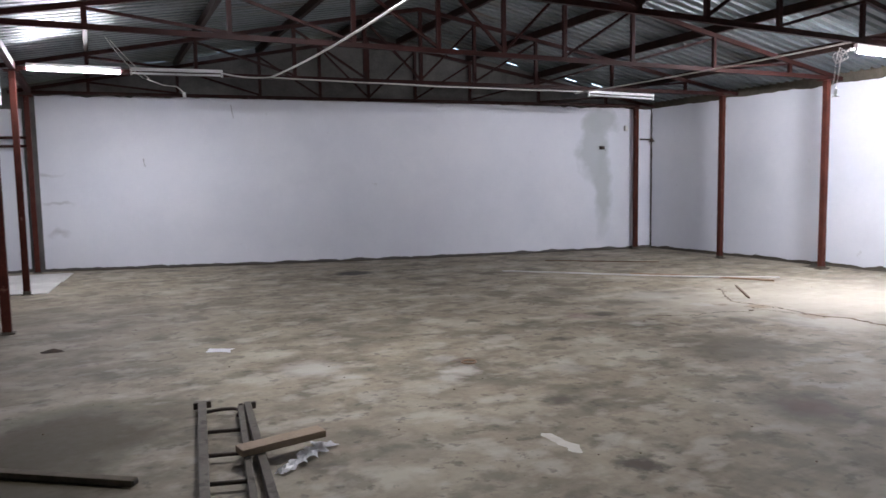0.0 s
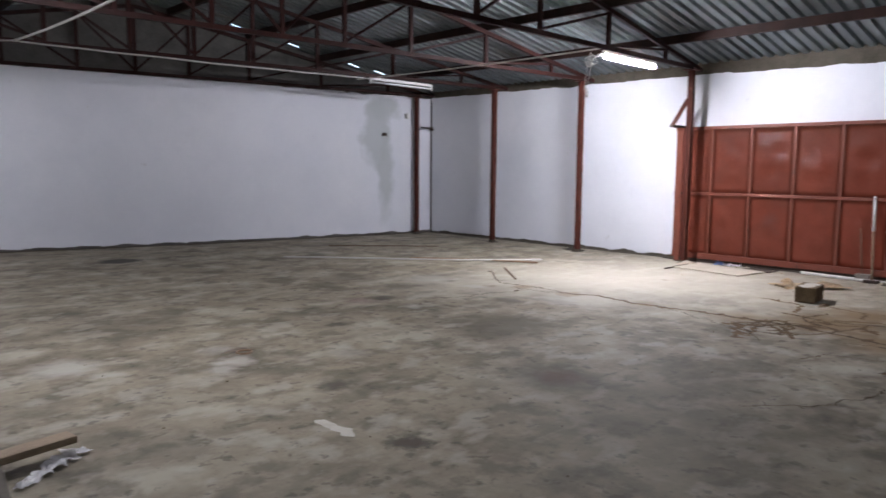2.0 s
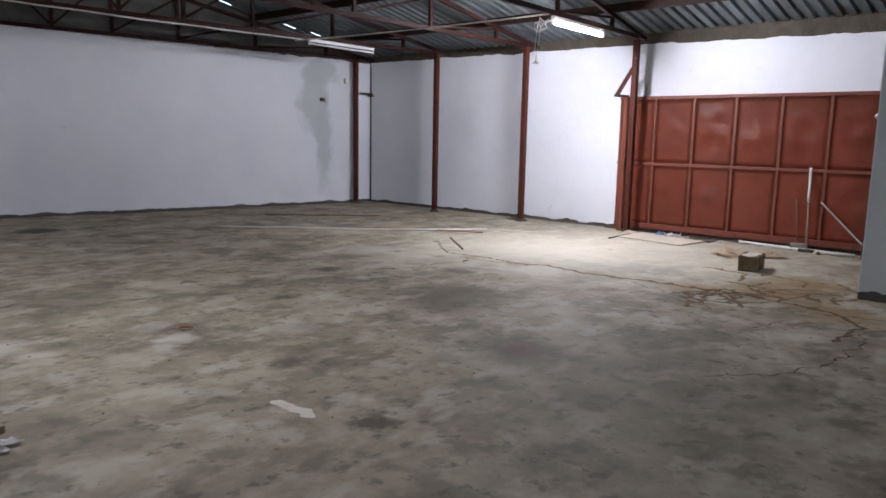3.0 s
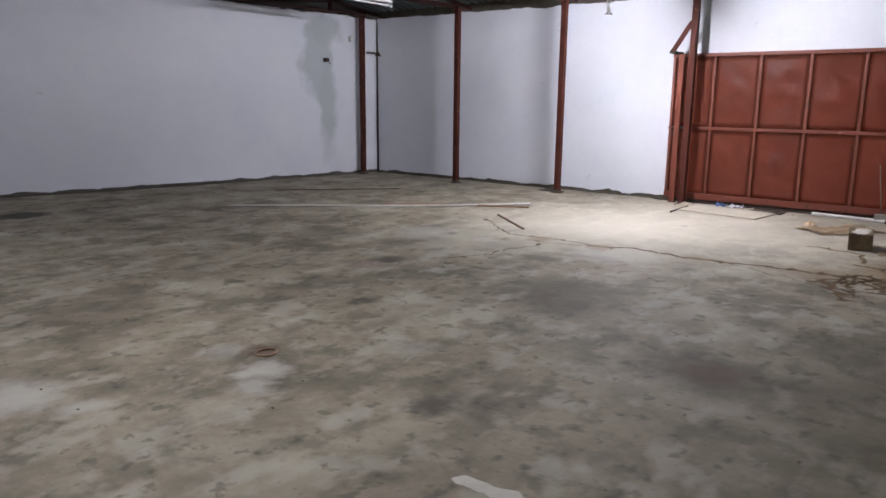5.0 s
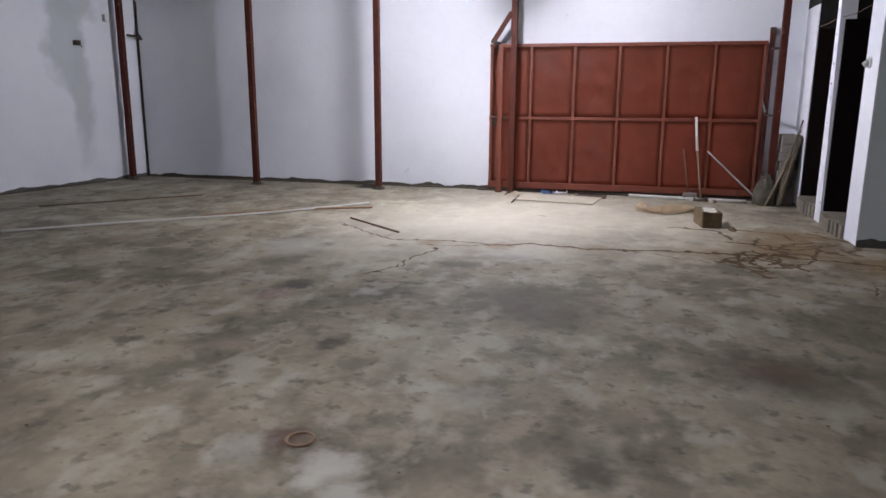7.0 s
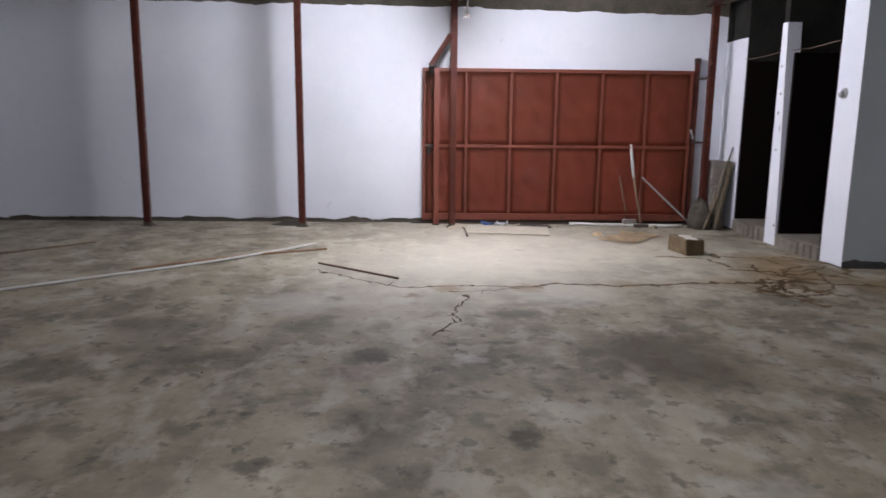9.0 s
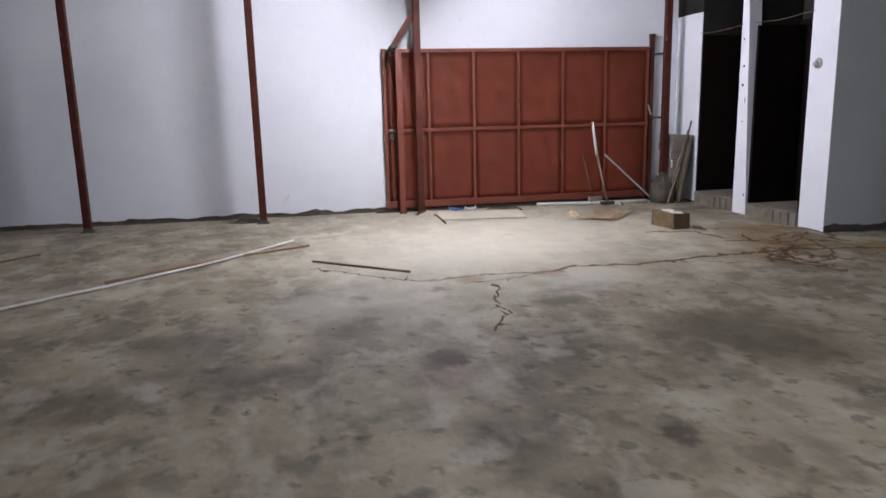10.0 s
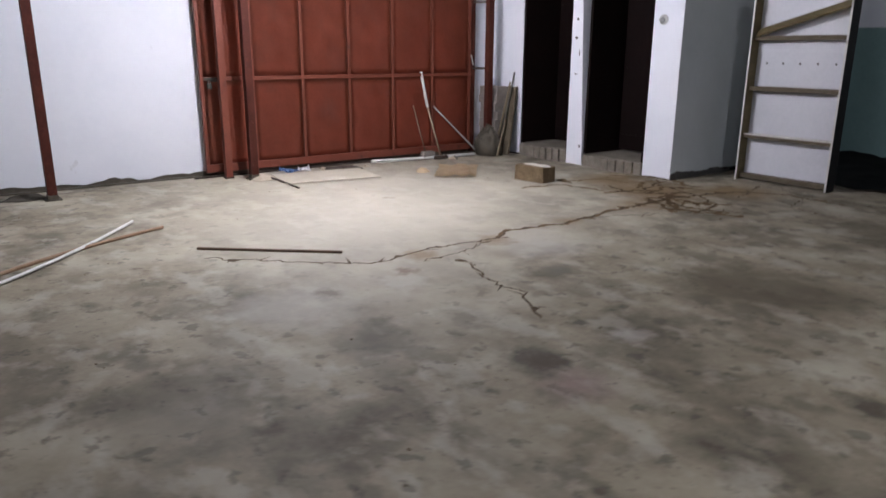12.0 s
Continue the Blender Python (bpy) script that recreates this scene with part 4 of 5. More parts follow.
bm = box((-0.21, -0.11, 0), (0.21, 0.11, 0.18), 0.016)
for v in bm.verts:
    v.co += Vector((noise.noise(v.co * 9), noise.noise(v.co * 9 + Vector((5, 0, 0))), 0.5 * noise.noise(v.co * 8))) * 0.012
    v.co.z = max(0, v.co.z)
bm.transform(pose(9.3, 2.45, 0, 0, 0, 8))
tagged(part("concrete_block", bm, M_CONC), "chipped brown concrete block lying on the floor", "block")
# pale cap on the block: the light on its top, put into colour
bm = bmesh.new()
for u, v, r in ((-0.10, 0.01, 0.10), (0.06, -0.01, 0.095)):
    c = pose(9.3, 2.45, 0, 0, 0, 8) @ Vector((u, v, 0))
    me = mesh_of("tmp", lump(c.x, c.y, r, 0.085, 0.016, 5.0 + u, z=0.178, rough=0.4, peak=0.5))
    bm.from_mesh(me)
    bpy.data.meshes.remove(me)
tagged(part("mortar_crust", bm, M_PALEC), "pale crumbling cap added for the lit top of the brown block", "mortar")
tagged(part("rubble_piece", lump(9.08, 2.21, 0.12, 0.05, 0.03, 2.0, rough=0.5), M_CONC), "flat broken chip beside the block", "rubble")

tagged(part("sand_heap", lump(11.13, 4.95, 0.20, 0.20, 0.06, 6.0, rough=0.4, n=20, m=8, peak=1.3), M_SAND, smooth=True), "small spill of sand round a column foot", "sand")
tagged(part("plastic_wrapper", crumpled(11.36, 4.53, 0.22, 0.12, 0.07, 20, 3.0), M_BLUE), "crumpled blue plastic wrapper by the gate", "litter")
tagged(part("paper_scrap", crumpled(11.36, 4.33, 0.22, 0.14, 0.06, -25, 8.0), M_PAPER), "crumpled white paper by the gate", "litter")
bm = box((-0.55, -0.34, 0), (0.55, 0.34, 0.012), 0.002)
bmesh.ops.subdivide_edges(bm, edges=bm.edges[:], cuts=3)
for v in bm.verts:
    v.co.z += 0.012 * max(0, noise.noise((v.co.x * 2, v.co.y * 2, 4)) + 0.3) if v.co.z > 0.005 else 0
bm.transform(pose(10.84, 4.3, 0.002, 0, 0, 82))
tagged(part("plywood_sheet", bm, M_DUSTY), "thin dusty sheet lying before the gate", "sheet")
tagged(part("steel_plate", box((11.12, 3.65, 0.0), (11.42, 4.10, 0.012), 0.003), M_DARK), "dark flat plate lying by the gate", "plate")

# rubber strip, mortar crumbs and a small heap along the foot of the gate and the columns
tagged(part("rubber_strip", tube([(11.36, 4.92, 0.012), (10.91, 4.87, 0.016), (10.33, 4.87, 0.010)], 0.011, 6), M_DARK, smooth=True), "short dark rubber strip on the floor by a column", "strip")
tagged(part("mortar_heap", lump(11.33, 7.28, 0.12, 0.26, 0.05, 13.0, rough=0.6, n=20, m=6, peak=0.8), M_MORTAR, smooth=True), "low heap of dropped mortar beside a column foot", "mortar")
crumbs = random.Random(21)
for k in range(12):
    x, y, r = crumbs.uniform(11.10, 11.42), crumbs.uniform(2.1, 4.7), crumbs.uniform(0.02, 0.055)
    tagged(part("rubble_piece", lump(x, y, r, r * crumbs.uniform(0.6, 1.2), r * 0.8, 60.0 + k, rough=0.7, n=9, m=4, peak=0.6), M_SAND if k % 3 else M_MORTAR),
           "crumb of broken mortar by the foot of the gate", "rubble", "gate foot rubble")

# bars and pipes on the open floor
tagged(part("steel_bar", beam((8.56, 6.493, 0.009), (7.864, 5.668, 0.009), 0.024, 0.018, 0.003), M_BAR), "short dark steel bar on the concrete floor", "bar")
bm = bmesh.new()
pts = [Vector((6.683, 9.634, 0.02)).lerp(Vector((9.672, 6.686, 0.02)), i / 14) + Vector((0.6, 0.64, 0)) * (0.13 * math.sin(math.pi * i / 14) - 0.05 * math.sin(2 * math.pi * i / 14)) * -1 for i in range(15)]
tagged(part("plastic_pipe", add_tube(bm, pts, 0.012, 8), M_PVC, smooth=True), "long white plastic pipe lying on the floor", "pipe")
bm = bmesh.new()
pts = [Vector((8.188, 8.235, 0.012)).lerp(Vector((9.361, 6.523, 0.012)), i / 10) + Vector((0.7, 0.6, 0)) * 0.12 * math.sin(math.pi * i / 10) for i in range(11)]
tagged(part("trim_strip", add_tube(bm, pts, 0.015, 6), M_BROWN, smooth=True), "bent brown timber strip beside the pipe", "strip")
rod("steel_rod", (8.197, 10.623, 0.012), (9.732, 9.247, 0.012), 0.009, M_BAR, "thin dark rod on the floor near the back wall", "rod")

# ---------------------------------------------------------------- bookcase
case = thing("bookcase", "empty white bookcase carcass with brown inner sides and a fallen shelf", "bookcase")
BX0, BX1, BYF, BYB, BH = 7.02, 8.08, 0.44, 0.28, 2.02
part("side_panel", box((BX1 - 0.018, BYB, 0.0), (BX1, BYF - 0.004, BH), 0.002), M_OLIVE, case, "olive-brown unfinished side panel")
part("side_panel", box((BX0, BYB, 0.0), (BX0 + 0.018, BYF - 0.004, BH), 0.002), M_NEAR_BLACK, case, "dark side panel")
for xa in (BX0 + 0.004, BX1 - 0.022):
    part("edge_strip", box((xa, BYF - 0.004, 0.0), (xa + 0.018, BYF + 0.006, BH + 0.002), 0.002), M_PVC, case, "white edge strip")
part("back_panel", box((BX0 + 0.018, BYB, 0.02), (BX1 - 0.018, BYB + 0.008, BH - 0.02), 0.002), M_PANEL, case)
for z in (0.04, 0.49, 1.02, 1.56):
    bm = bmesh.new()
    add_box(bm, (BX0 + 0.02, BYB + 0.01, z - 0.02), (BX1 - 0.02, BYF - 0.06, z + 0.03))
    sh = part("shelf", bm, M_DKWOOD, case, "grey-brown shelf batten")
part("shelf_edge", box((BX0 + 0.02, BYF - 0.06, 0.51), (BX1 - 0.02, BYF - 0.056, 0.526)), M_PVC, case, "white shelf edge")
part("fallen_shelf", beam((BX1 - 0.04, BYF - 0.07, 1.62), (BX0 + 0.03, BYF - 0.07, 1.90), 0.13, 0.018, 0.002, up=(0, 0.6, 0.8)), M_OLIVE, case, "brown shelf fallen aslant")
for i in range(5):
    x = BX1 - 0.14 - i * 0.19
    part("screw_hole", tube([(x, BYB + 0.006, 1.30), (x, BYB + 0.012, 1.30)], 0.012, 10), M_DARK, case, "dark round hole")

# ---------------------------------------------------------------- steel frame, plank and bag on the near floor
fr = thing("steel_ladder_frame", "worn brown-grey steel ladder frame lying on the concrete floor", "ladder")


def along(a, b, f):
    return Vector(a).lerp(Vector(b), f)


LA, LB = (1.208, 4.368, 0.034), (0.923, 2.04, 0.034)
RA, RB = (1.423, 4.162, 0.034), (1.128, 2.043, 0.034)
OA, OB = (1.473, 4.204, 0.034), (1.23, 1.994, 0.034)
part("rail", beam(LA, LB, 0.052, 0.06, 0.005), M_LADDER, fr)
part("rail", beam(RA, RB, 0.038, 0.05, 0.005), M_LADDER, fr)
part("rail", beam(OA, OB, 0.046, 0.06, 0.005), M_LADDER, fr)
for yy in (3.78, 3.39, 3, 2.6, 2.2):
    f = (LA[1] - yy) / (LA[1] - LB[1])
    f2 = (RA[1] - yy + 0.05) / (RA[1] - RB[1])
    part("rung", tube([along(LA, LB, f) + Vector((0.02, 0, 0.005)), along(RA, RB, f2) + Vector((0, 0, 0.005))], 0.012, 8), M_DARK, fr, "dark round rung", smooth=True)
p, q = along(LA, LB, 0.08), along(RA, RB, 0.02)
part("rung", tube([p + Vector((0.02, 0, 0.005)), p.lerp(q, 0.55) + Vector((0, 0.05, 0.005)), p.lerp(q, 0.85) + Vector((0, 0.045, 0.005)), q + Vector((-0.005, 0.0, 0.005)),
                   along(RA, RB, 0.07) + Vector((-0.022, 0, 0.005))], 0.012, 8), M_DARK, fr, "dark bent hoop", smooth=True)
for base in (LA, OA):
    for s in (-1, 1):
        c = Vector(base) + Vector((s * 0.042, 0.0, 0.0))
        part("end_bracket", box(c - Vector((0.014, 0.012, 0.022)), c + Vector((0.014, 0.012, 0.022)), 0.003), M_DARK, fr, "dark end bracket")

tagged(part("wooden_plank", beam((1.251, 3.248, 0.087), (1.732, 3.344, 0.087), 0.11, 0.04, 0.006), M_WOOD), "sawn wooden plank resting across the steel frame", "plank")
bm = bmesh.new()
n = 18
pts = [(along((1.762, 3.353, 0), (1.414, 3.034, 0), i / n)) for i in range(n + 1)]
g = []
for i, p in enumerate(pts):
    w = 0.02 + 0.07 * abs(math.sin(i * 0.9 + 0.6)) * (1.2 - i / n)
    g.append([bm.verts.new(p + Vector((0.65, -0.75, 0)) * w * (j / 6 - 0.5) * 2 + Vector((0.012 * noise.noise((i, j, 1)), 0.012 * noise.noise((i, j, 5)),
              0.006 + 0.045 * abs(noise.noise((i * 0.8, j * 0.9, 3)))))) for j in range(7)])
for p, q in zip(g, g[1:]):
    for j in range(6):
        bm.faces.new((p[j], q[j], q[j + 1], p[j + 1]))
bmesh.ops.solidify(bm, geom=bm.faces[:], thickness=0.0015)
tagged(part("plastic_bag", bm, M_BAG), "torn crumpled clear plastic bag on the floor", "bag")
bar = thing("steel_tube", "dark square steel tube lying on the floor", "tube")
part("body", beam((-0.75, 4.36, 0.018), (0.74, 3.264, 0.018), 0.055, 0.034, 0.005), M_DKWOOD, bar)
part("end_plug", beam((0.72, 3.279, 0.018), (0.746, 3.259, 0.018), 0.04, 0.024, 0.003), M_STEEL, bar, "bright cut end")
tagged(part("paper_scrap", crumpled(1.581, 6.099, 0.22, 0.14, 0.006, -30, 5.0, n=6), M_PAPER), "flat white paper scrap on the floor", "litter")
ring = bmesh.new()
add_tube(ring, [(3.36 + 0.062 * math.cos(a), 4.61 + 0.058 * math.sin(a), 0.005) for a in (2 * math.pi * i / 24 for i in range(24))], 0.006, 6)
tagged(part("rusty_ring", ring, M_BROWN, smooth=True), "thin rusty ring lying on the floor", "ring")
tagged(part("wood_chip", lump(0.21, 6.84, 0.13, 0.035, 0.035, 3.0, rough=0.6), M_DARK), "dark splinter on the concrete floor", "litter")

# black sheet added to give the floor behind the bookcase its darkness
bm = bmesh.new()
g = [[bm.verts.new((6.25 + 2.15 * i / 16 + 0.04 * noise.noise((j * 0.6, 2, 0)), -2.44 + 2.42 * j / 16 + 0.10 * noise.noise((i * 0.5, 9, 0)) * (j / 16),
                    0.006 + 0.05 * abs(noise.noise((i * 0.45, j * 0.45, 1))) + 0.10 * max(0, 1 - j / 5) * (0.6 + 0.4 * noise.noise((i * 0.4, 4, 0))))) for j in range(17)] for i in range(17)]
for i in range(16):
    for j in range(16):
        bm.faces.new((g[i][j], g[i + 1][j], g[i + 1][j + 1], g[i][j + 1]))
bmesh.ops.solidify(bm, geom=bm.faces[:], thickness=0.003)
tagged(part("plastic_sheet", bm, M_NEAR_BLACK, smooth=True), "rumpled black sheet added for the dark floor behind the bookcase", "sheet")

# pale sheets on the floor by the left columns
for k, (x0, x1, y0, y1) in enumerate(((-2.6, -0.05, 11.13, 12.45), (-2.6, 0.10, 12.48, 13.75))):
    tagged(part("floor_board", prism([(x0, y0 + 0.25), (x1, y0), (x1 + 0.12, y1), (x0, y1 + 0.3)], 0.0, 0.014), M_SLATE), "pale flat sheet laid on the floor by the columns", "sheet", "pale floor sheets")
tagged(part("fascia_board", box((-0.44, 7.0, 2.62), (-0.40, 10.6, 3.0), 0.004), M_PANEL), "white board fixed along a row of columns", "board")

# ---------------------------------------------------------------- wall fittings
sw = thing("junction_box", "small dark electrical box on the damp white wall", "electrical box")
part("body", box((10.37, 11.70, 2.155), (10.46, 11.775, 2.225), 0.006), M_DARK, sw)
part("cable_tail", tube(sag((10.455, 11.72, 2.18), (10.50, 11.72, 2.13), 0.01, 5), 0.006, 6), M_DARK, sw)
bx = thing("lamp_bracket", "grey oval lamp bracket on the white pier", "lamp bracket")
bm = tube([(8.69, 1.160, 1.76), (8.69, 1.180, 1.76)], 0.055, 16)
part("back_plate", bm, M_BOX, bx, smooth=False)
part("holder", tube([(8.69, 1.178, 1.76), (8.70, 1.20, 1.745), (8.71, 1.21, 1.735)], 0.032, 12), M_BOX, bx, smooth=True)
jb = thing("junction_box", "pale square electrical box beside the corner column", "electrical box")
part("body", box((10.94, 11.62, 2.55), (11.02, 11.67, 2.66), 0.006), M_BOX, jb)
part("lid", box((10.945, 11.612, 2.555), (11.015, 11.62, 2.655), 0.003), M_LAMPBODY, jb)
pipe = thing("wall_pipe", "thin dark pipe down the room corner with a valve", "pipe")
part("riser", tube([(11.60, 11.53, 0.0), (11.60, 11.53, 2.93)], 0.011, 8), M_DARK, pipe, smooth=True)
part("stub", tube([(11.19, 11.42, 2.36), (11.60, 11.50, 2.36)], 0.016, 8), M_DARK, pipe, smooth=True)
part("valve", lump(11.57, 11.49, 0.055, 0.05, 0.11, 7.0, z=2.31, rough=0.3, peak=0.8), M_DARK, pipe, "dark round valve", smooth=True)

rod("wall_thread", (3.02, 13.36, 3.04), (3.06, 13.35, 2.76), 0.004, M_DARK, "thin dark wire end hanging on the white wall", "wire", 6, 0.02)
# a hairline wall crack, added as a thin rod
rod("wall_thread", (1.49, 13.80, 2.04), (1.51, 13.79, 1.90), 0.005, M_STEEL, "hairline crack in the white wall, made as a thin grey rod", "wire", 6, 0.02)

# loose wires under the lamps
w1 = thing("hanging_wire", "loose white wires dangling with a lamp holder below the lit tube", "wire", "hanging wires")
part("wire", tube([(8.74, 5.02, 2.97), (8.62, 5.02, 2.93), (8.52, 5.03, 2.98), (8.46, 5.03, 2.85), (8.42, 5.02, 2.62), (8.40, 5.03, 2.50)], 0.006, 6), M_CABLE, w1, smooth=True)
part("wire", tube([(8.72, 5.03, 2.99), (8.58, 5.04, 2.90), (8.54, 5.03, 2.86), (8.50, 5.02, 2.70), (8.47, 5.03, 2.52)], 0.006, 6), M_CABLE, w1, smooth=True)
for k in range(3):
    c = Vector((8.60 - 0.06 * k, 5.03, 2.90 - 0.02 * k))
    part("coil", tube([c + Vector((0.05 * math.cos(a), 0.02 * math.sin(a * 0.7), 0.06 * math.sin(a))) for a in (i * 0.6 for i in range(11))], 0.006, 6), M_CABLE, w1, smooth=True)
part("lamp_holder", tube([(8.46, 5.03, 2.51), (8.465, 5.03, 2.44)], 0.022, 10), M_LAMPBODY, w1, smooth=True)
part("shade", lump(8.46, 5.03, 0.045, 0.045, 0.04, 2.0, z=2.41, rough=0.1, peak=1.0), M_GLASS, w1, "clear small glass shade", smooth=True)
w2 = thing("hanging_wire", "loose pale wires drooping from the roof by an unlit tube", "wire", "hanging wires")
part("wire", tube(sag((0.89, 10.72, 3.62), (1.36, 10.65, 3.06), 0.05, 8), 0.006, 6), M_CABLE, w2, smooth=True)
part("wire", tube(sag((0.95, 10.72, 3.58), (1.44, 10.65, 3.05), 0.02, 8), 0.006, 6), M_CABLE, w2, smooth=True)
part("wire", tube([(1.40, 10.65, 3.05), (1.62, 10.62, 2.97), (1.80, 10.60, 2.955), (1.90, 10.58, 2.86)], 0.006, 6), M_CABLE, w2, smooth=True)
part("lamp_holder", tube([(1.89, 10.58, 2.87), (1.90, 10.58, 2.80)], 0.022, 10), M_LAMPBODY, w2, smooth=True)

# ---------------------------------------------------------------- cracks and grit in the floor


def crack(points, width, seed, z=0.003, twigs=True):
    """A crooked dark crack through a few turning points."""
    bm = bmesh.new()
    line = []
    for p, q in zip(points, points[1:]):
        p, q = Vector((*p, z)), Vector((*q, z))
        n = max(2, int((q - p).length / 0.03))
        line += [p.lerp(q, i / n) for i in range(n)]
    line.append(Vector((*points[-1], z)))
    rows = []
    for i, p in enumerate(line):
        d = (line[min(i + 1, len(line) - 1)] - line[max(i - 1, 0)]).normalized()
        s = Vector((-d.y, d.x, 0))
        p = p + s * (0.06 * noise.noise((i * 0.22, seed, 0)) + 0.03 * noise.noise((i * 0.7, seed, 2)))
        w = width * (0.5 + 0.9 * abs(noise.noise((i * 0.4, seed, 6))) + (1.5 if noise.noise((i * 0.33, seed, 8)) > 0.34 else 0))
        if i in (0, len(line) - 1):
            w *= 0.2
        rows.append((bm.verts.new(p - s * w / 2), bm.verts.new(p + s * w / 2)))
    for a, b in zip(rows, rows[1:]):
        bm.faces.new((a[0], b[0], b[1], a[1]))
    rng = random.Random(int(seed * 10))
    for i in range(6, len(line) - 4, 7):
        if twigs and rng.random() < 0.6:
            a = rng.uniform(0, 6.28)
            p = line[i]
            e = p + Vector((math.cos(a), math.sin(a), 0)) * rng.uniform(0.03, 0.16)
            s = Vector((-math.sin(a), math.cos(a), 0)) * width * 0.35
            bm.faces.new((bm.verts.new(p - s), bm.verts.new(e), bm.verts.new(p + s)))
    for f in bm.faces:
        f.normal_update()
        if f.normal.z < 0:
            f.normal_flip()
    me = bpy.data.meshes.new("floor_crack")
    bm.to_mesh(me)
    bm.free()
    me.materials.append(M_CRACK)
    return tagged(new("floor_crack", me), "crooked damp crack in the concrete floor", "crack", kind="structure")


def damp_crack(points, width, seed, halo=1.9):
    """A crack with the damp brown stain that creeps out of it."""
    c = crack(points, width * halo, seed + 0.37, z=0.0016, twigs=False)
    c.name = "damp_stain"
    tagged(c, "brown damp stain along a floor crack", "stain").data.materials[0] = M_RUSTY
    return crack(points, width, seed)


crack([(8.29, 6.53), (7.74, 5.92), (7.51, 5.62), (7.6, 5.06), (7.54, 4.37)], 0.03, 1.0)
damp_crack([(7.55, 4.47), (7.69, 4.21), (7.6, 3.74), (7.69, 3.13), (7.78, 2.01)], 0.032, 2.0)
damp_crack([(7.78, 2.01), (7.6, 1.19), (7.19, 0.87), (6.56, 0.95)], 0.03, 3.0)
crack([(7.27, 5.09), (7.1, 5.06), (6.83, 5.19), (6.45, 5.19), (6.08, 5.4)], 0.028, 4.0)
crack([(7.34, 5.31), (7.44, 4.77), (7.53, 4.55)], 0.016, 5.0)
crack([(7.68, 3.41), (7.3, 2.54), (7.22, 2.26)], 0.018, 6.0)
damp_crack([(8.32, 2.38), (8.21, 1.87), (8.5, 1.24)], 0.026, 7.0)
crack([(7.89, 2.26), (7.2, 2.21), (6.91, 1.97)], 0.022, 8.0)
crack([(5.08, 1.34), (5.43, 1.01), (5.92, 0.81), (6.71, 0.75), (7.14, 0.85)], 0.016, 9.0)
crack([(6.52, 1.52), (6.85, 1.43), (7.03, 0.84), (7.5, 0.53)], 0.014, 10.0)
crack([(7.38, 1.49), (7.52, 1.02), (7.64, 0.63)], 0.02, 11.0)
damp_crack([(7.51, 2.55), (7.21, 2.21), (7.35, 1.88), (7.68, 1.69), (8.36, 1.48)], 0.018, 12.0)
damp_crack([(8.65, 2.03), (8.17, 2.12), (7.83, 1.65)], 0.022, 13.0)

wet = random.Random(12)
for k in range(14):
    a = wet.uniform(0, 6.28)
    x, y = 8.069 + wet.uniform(-0.8, 0.8), 1.812 + wet.uniform(-0.6, 0.5)
    n = wet.uniform(0.25, 0.5)
    c = crack([(x, y), (x + n * math.cos(a), y + n * math.sin(a)), (x + 2 * n * math.cos(a + 0.7), min(2.9, max(1.25, y + 2 * n * math.sin(a + 0.7))))], wet.uniform(0.045, 0.09), 30.0 + k, z=0.002)
    c.data.materials[0] = M_RUSTY
smear = crack([(2.93, 2.90), (2.95, 2.74), (2.96, 2.54)], 0.12, 21.0, z=0.004, twigs=False)
smear.name = "cement_smear"
tagged(smear, "pale cement smear on the concrete floor", "smear").data.materials[0] = M_PALEC
rng = random.Random(5)
bm = bmesh.new()
for i in range(110):
    x, y = rng.uniform(-0.5, 11.4), rng.uniform(1.3, 11.4)
    r = rng.uniform(0.003, 0.008)
    vs = bmesh.ops.create_icosphere(bm, subdivisions=1, radius=r)["verts"]
    for v in vs:
        v.co = Vector((v.co.x * rng.uniform(0.8, 1.6) + x, v.co.y + y, max(0.0, v.co.z * 0.7 + r * 0.4)))
tagged(part("floor_grit", bm, M_CRACK), "scattered grit and crumbs on the floor", "grit", kind="stuff")

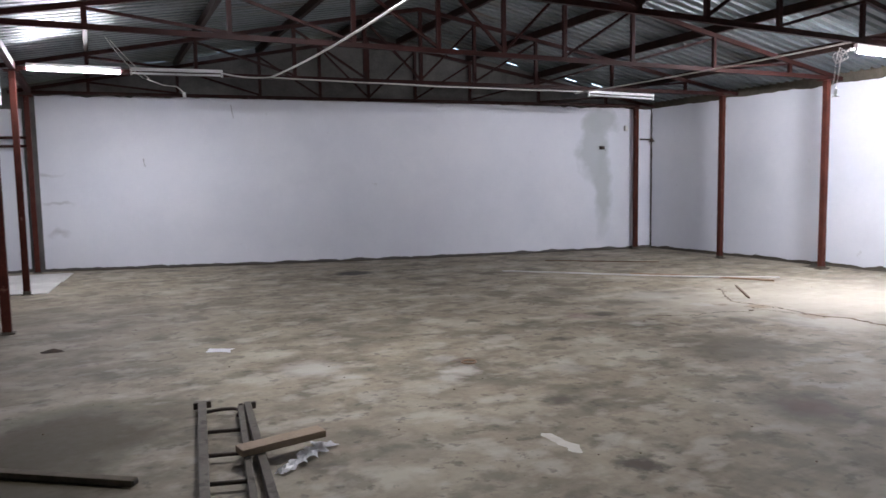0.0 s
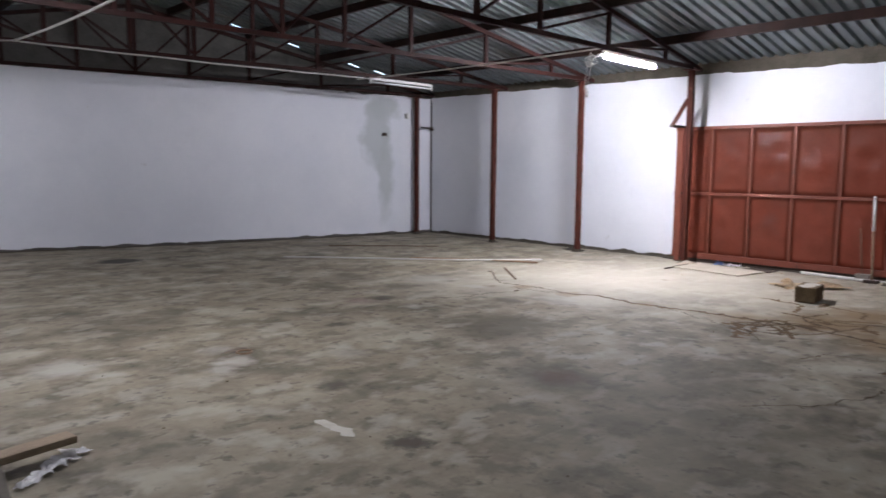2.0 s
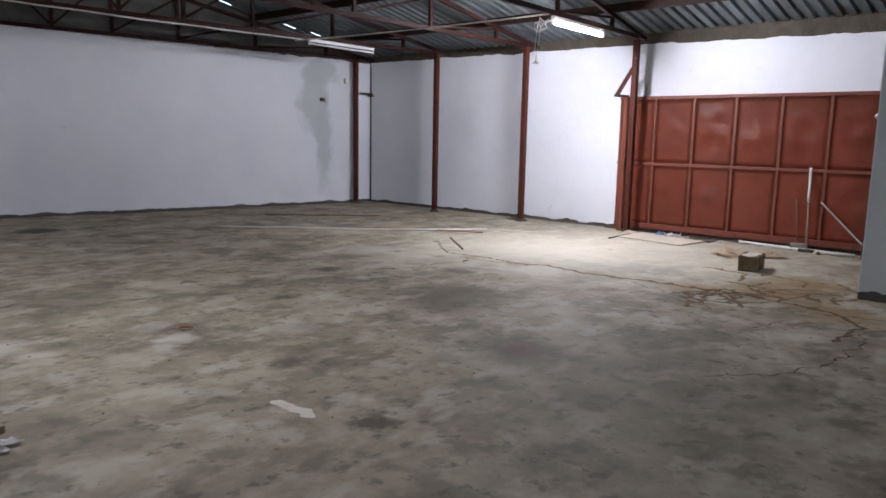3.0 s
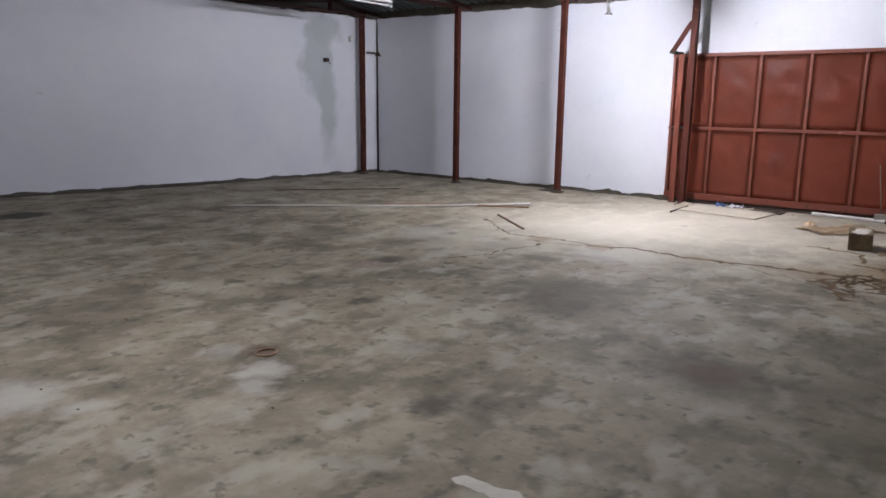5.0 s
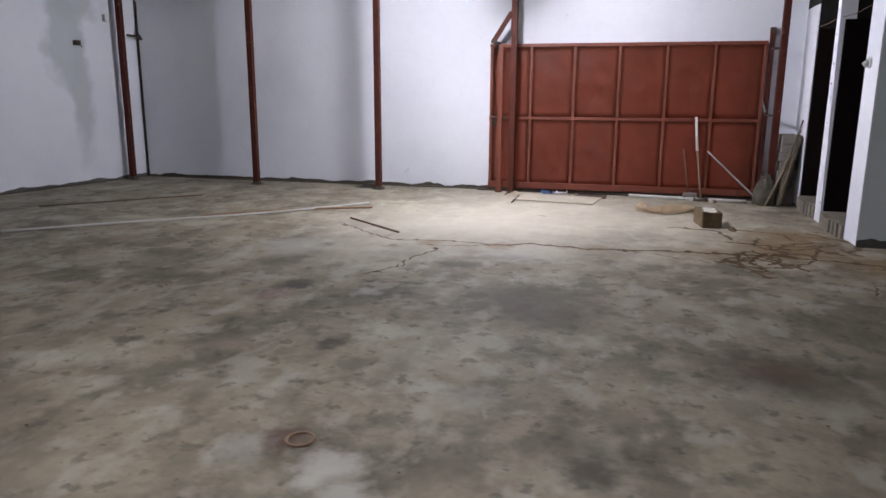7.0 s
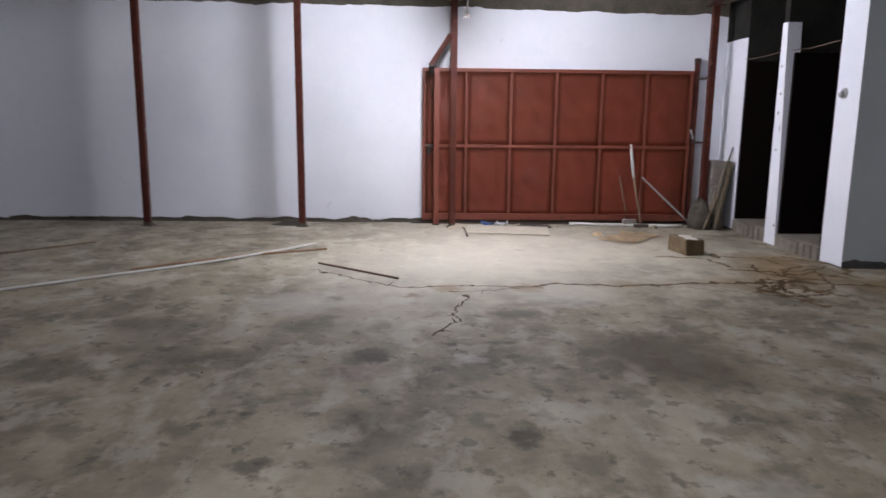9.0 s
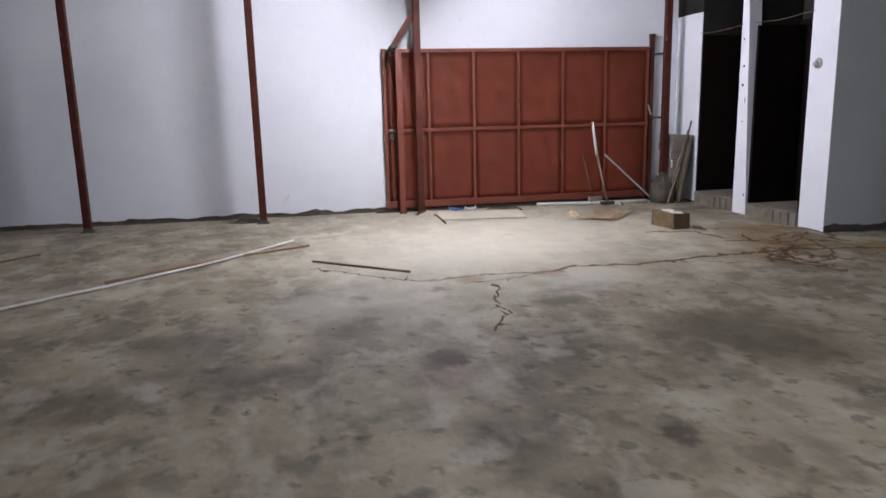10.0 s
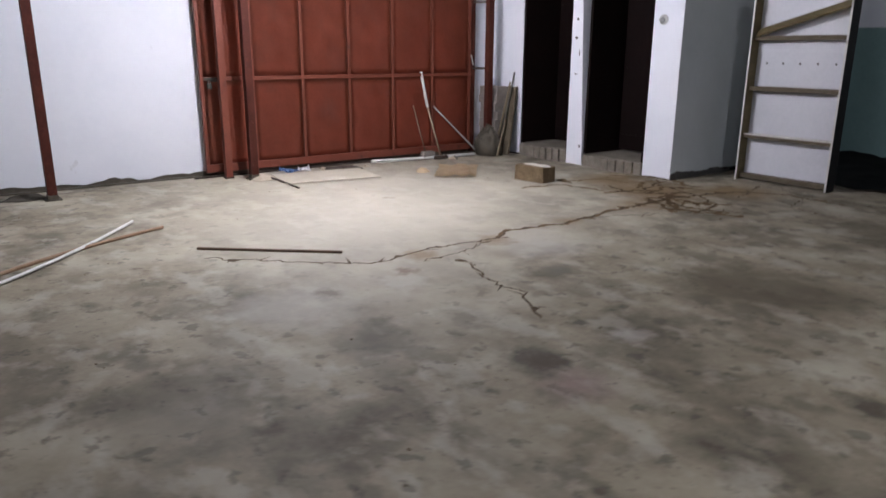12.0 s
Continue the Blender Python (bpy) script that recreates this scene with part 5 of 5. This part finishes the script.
# foot of the walls: rough mortar fillet
structure("mortar_foot_1", back_plaster(-0.15, 11.6, (0.02, 0.02), 40, z0=-0.06, thick=0.04, rag=0.014), M_MORTAR, "rough dark mortar along the foot of a wall")
for k, (a, b, n) in enumerate((((EAST, 11.5), (EAST, 5.5), (-1, 0)),), 1):
    structure("mortar_foot_%d" % (k + 1), plaster(a, b, n, -0.01, 0.016, rag=0.012, thick=0.04, step=0.05, seed=40 + k, low_rag=0), M_MORTAR, "rough dark mortar along the foot of a wall")

structure("mortar_foot_3", plaster((RETX - 0.012, 1.16), (RETX - 0.012, 0.0), (-1, 0), -0.01, 0.065, rag=0.05, thick=0.012, step=0.04, seed=47, low_rag=0), M_BLOCK, "mouldy dark foot of the return wall")

# chips and dark nicks in the plaster of the pier between the doors
for x, z, w, h in ((9.975, 1.80, 0.030, 0.022), (9.985, 1.58, 0.034, 0.026), (9.92, 1.40, 0.012, 0.06), (9.965, 1.14, 0.036, 0.010), (9.84, 0.24, 0.02, 0.03), (10.00, 2.12, 0.02, 0.02)):
    bm = bmesh.new()
    ring = [bm.verts.new((x + w * math.cos(k * 0.785) * (0.7 + 0.5 * noise.noise((k, z * 9, 0))), 1.187, z + h * math.sin(k * 0.785) * (0.7 + 0.5 * noise.noise((k, z * 9, 4))))) for k in range(8)]
    bm.faces.new(ring)
    bmesh.ops.solidify(bm, geom=bm.faces[:], thickness=0.004)
    structure("plaster_chip", bm, M_DARK, "dark chip in the white plaster")

# ---------------------------------------------------------------- put every thing's origin at its base
for ob in [o for o in scene.objects if o.parent is None and o.type in ("MESH", "EMPTY") and o.get("kind") != "structure"]:
    pieces = [ob, *ob.children_recursive]
    pts = [v.co for o in pieces if o.type == "MESH" for v in o.data.vertices]
    lo = Vector([min(p[i] for p in pts) for i in range(3)])
    hi = Vector([max(p[i] for p in pts) for i in range(3)])
    base = Vector(((lo.x + hi.x) / 2, (lo.y + hi.y) / 2, lo.z))
    ob.location = base
    for o in pieces:
        if o.type == "MESH":
            o.data.transform(Matrix.Translation(-base))
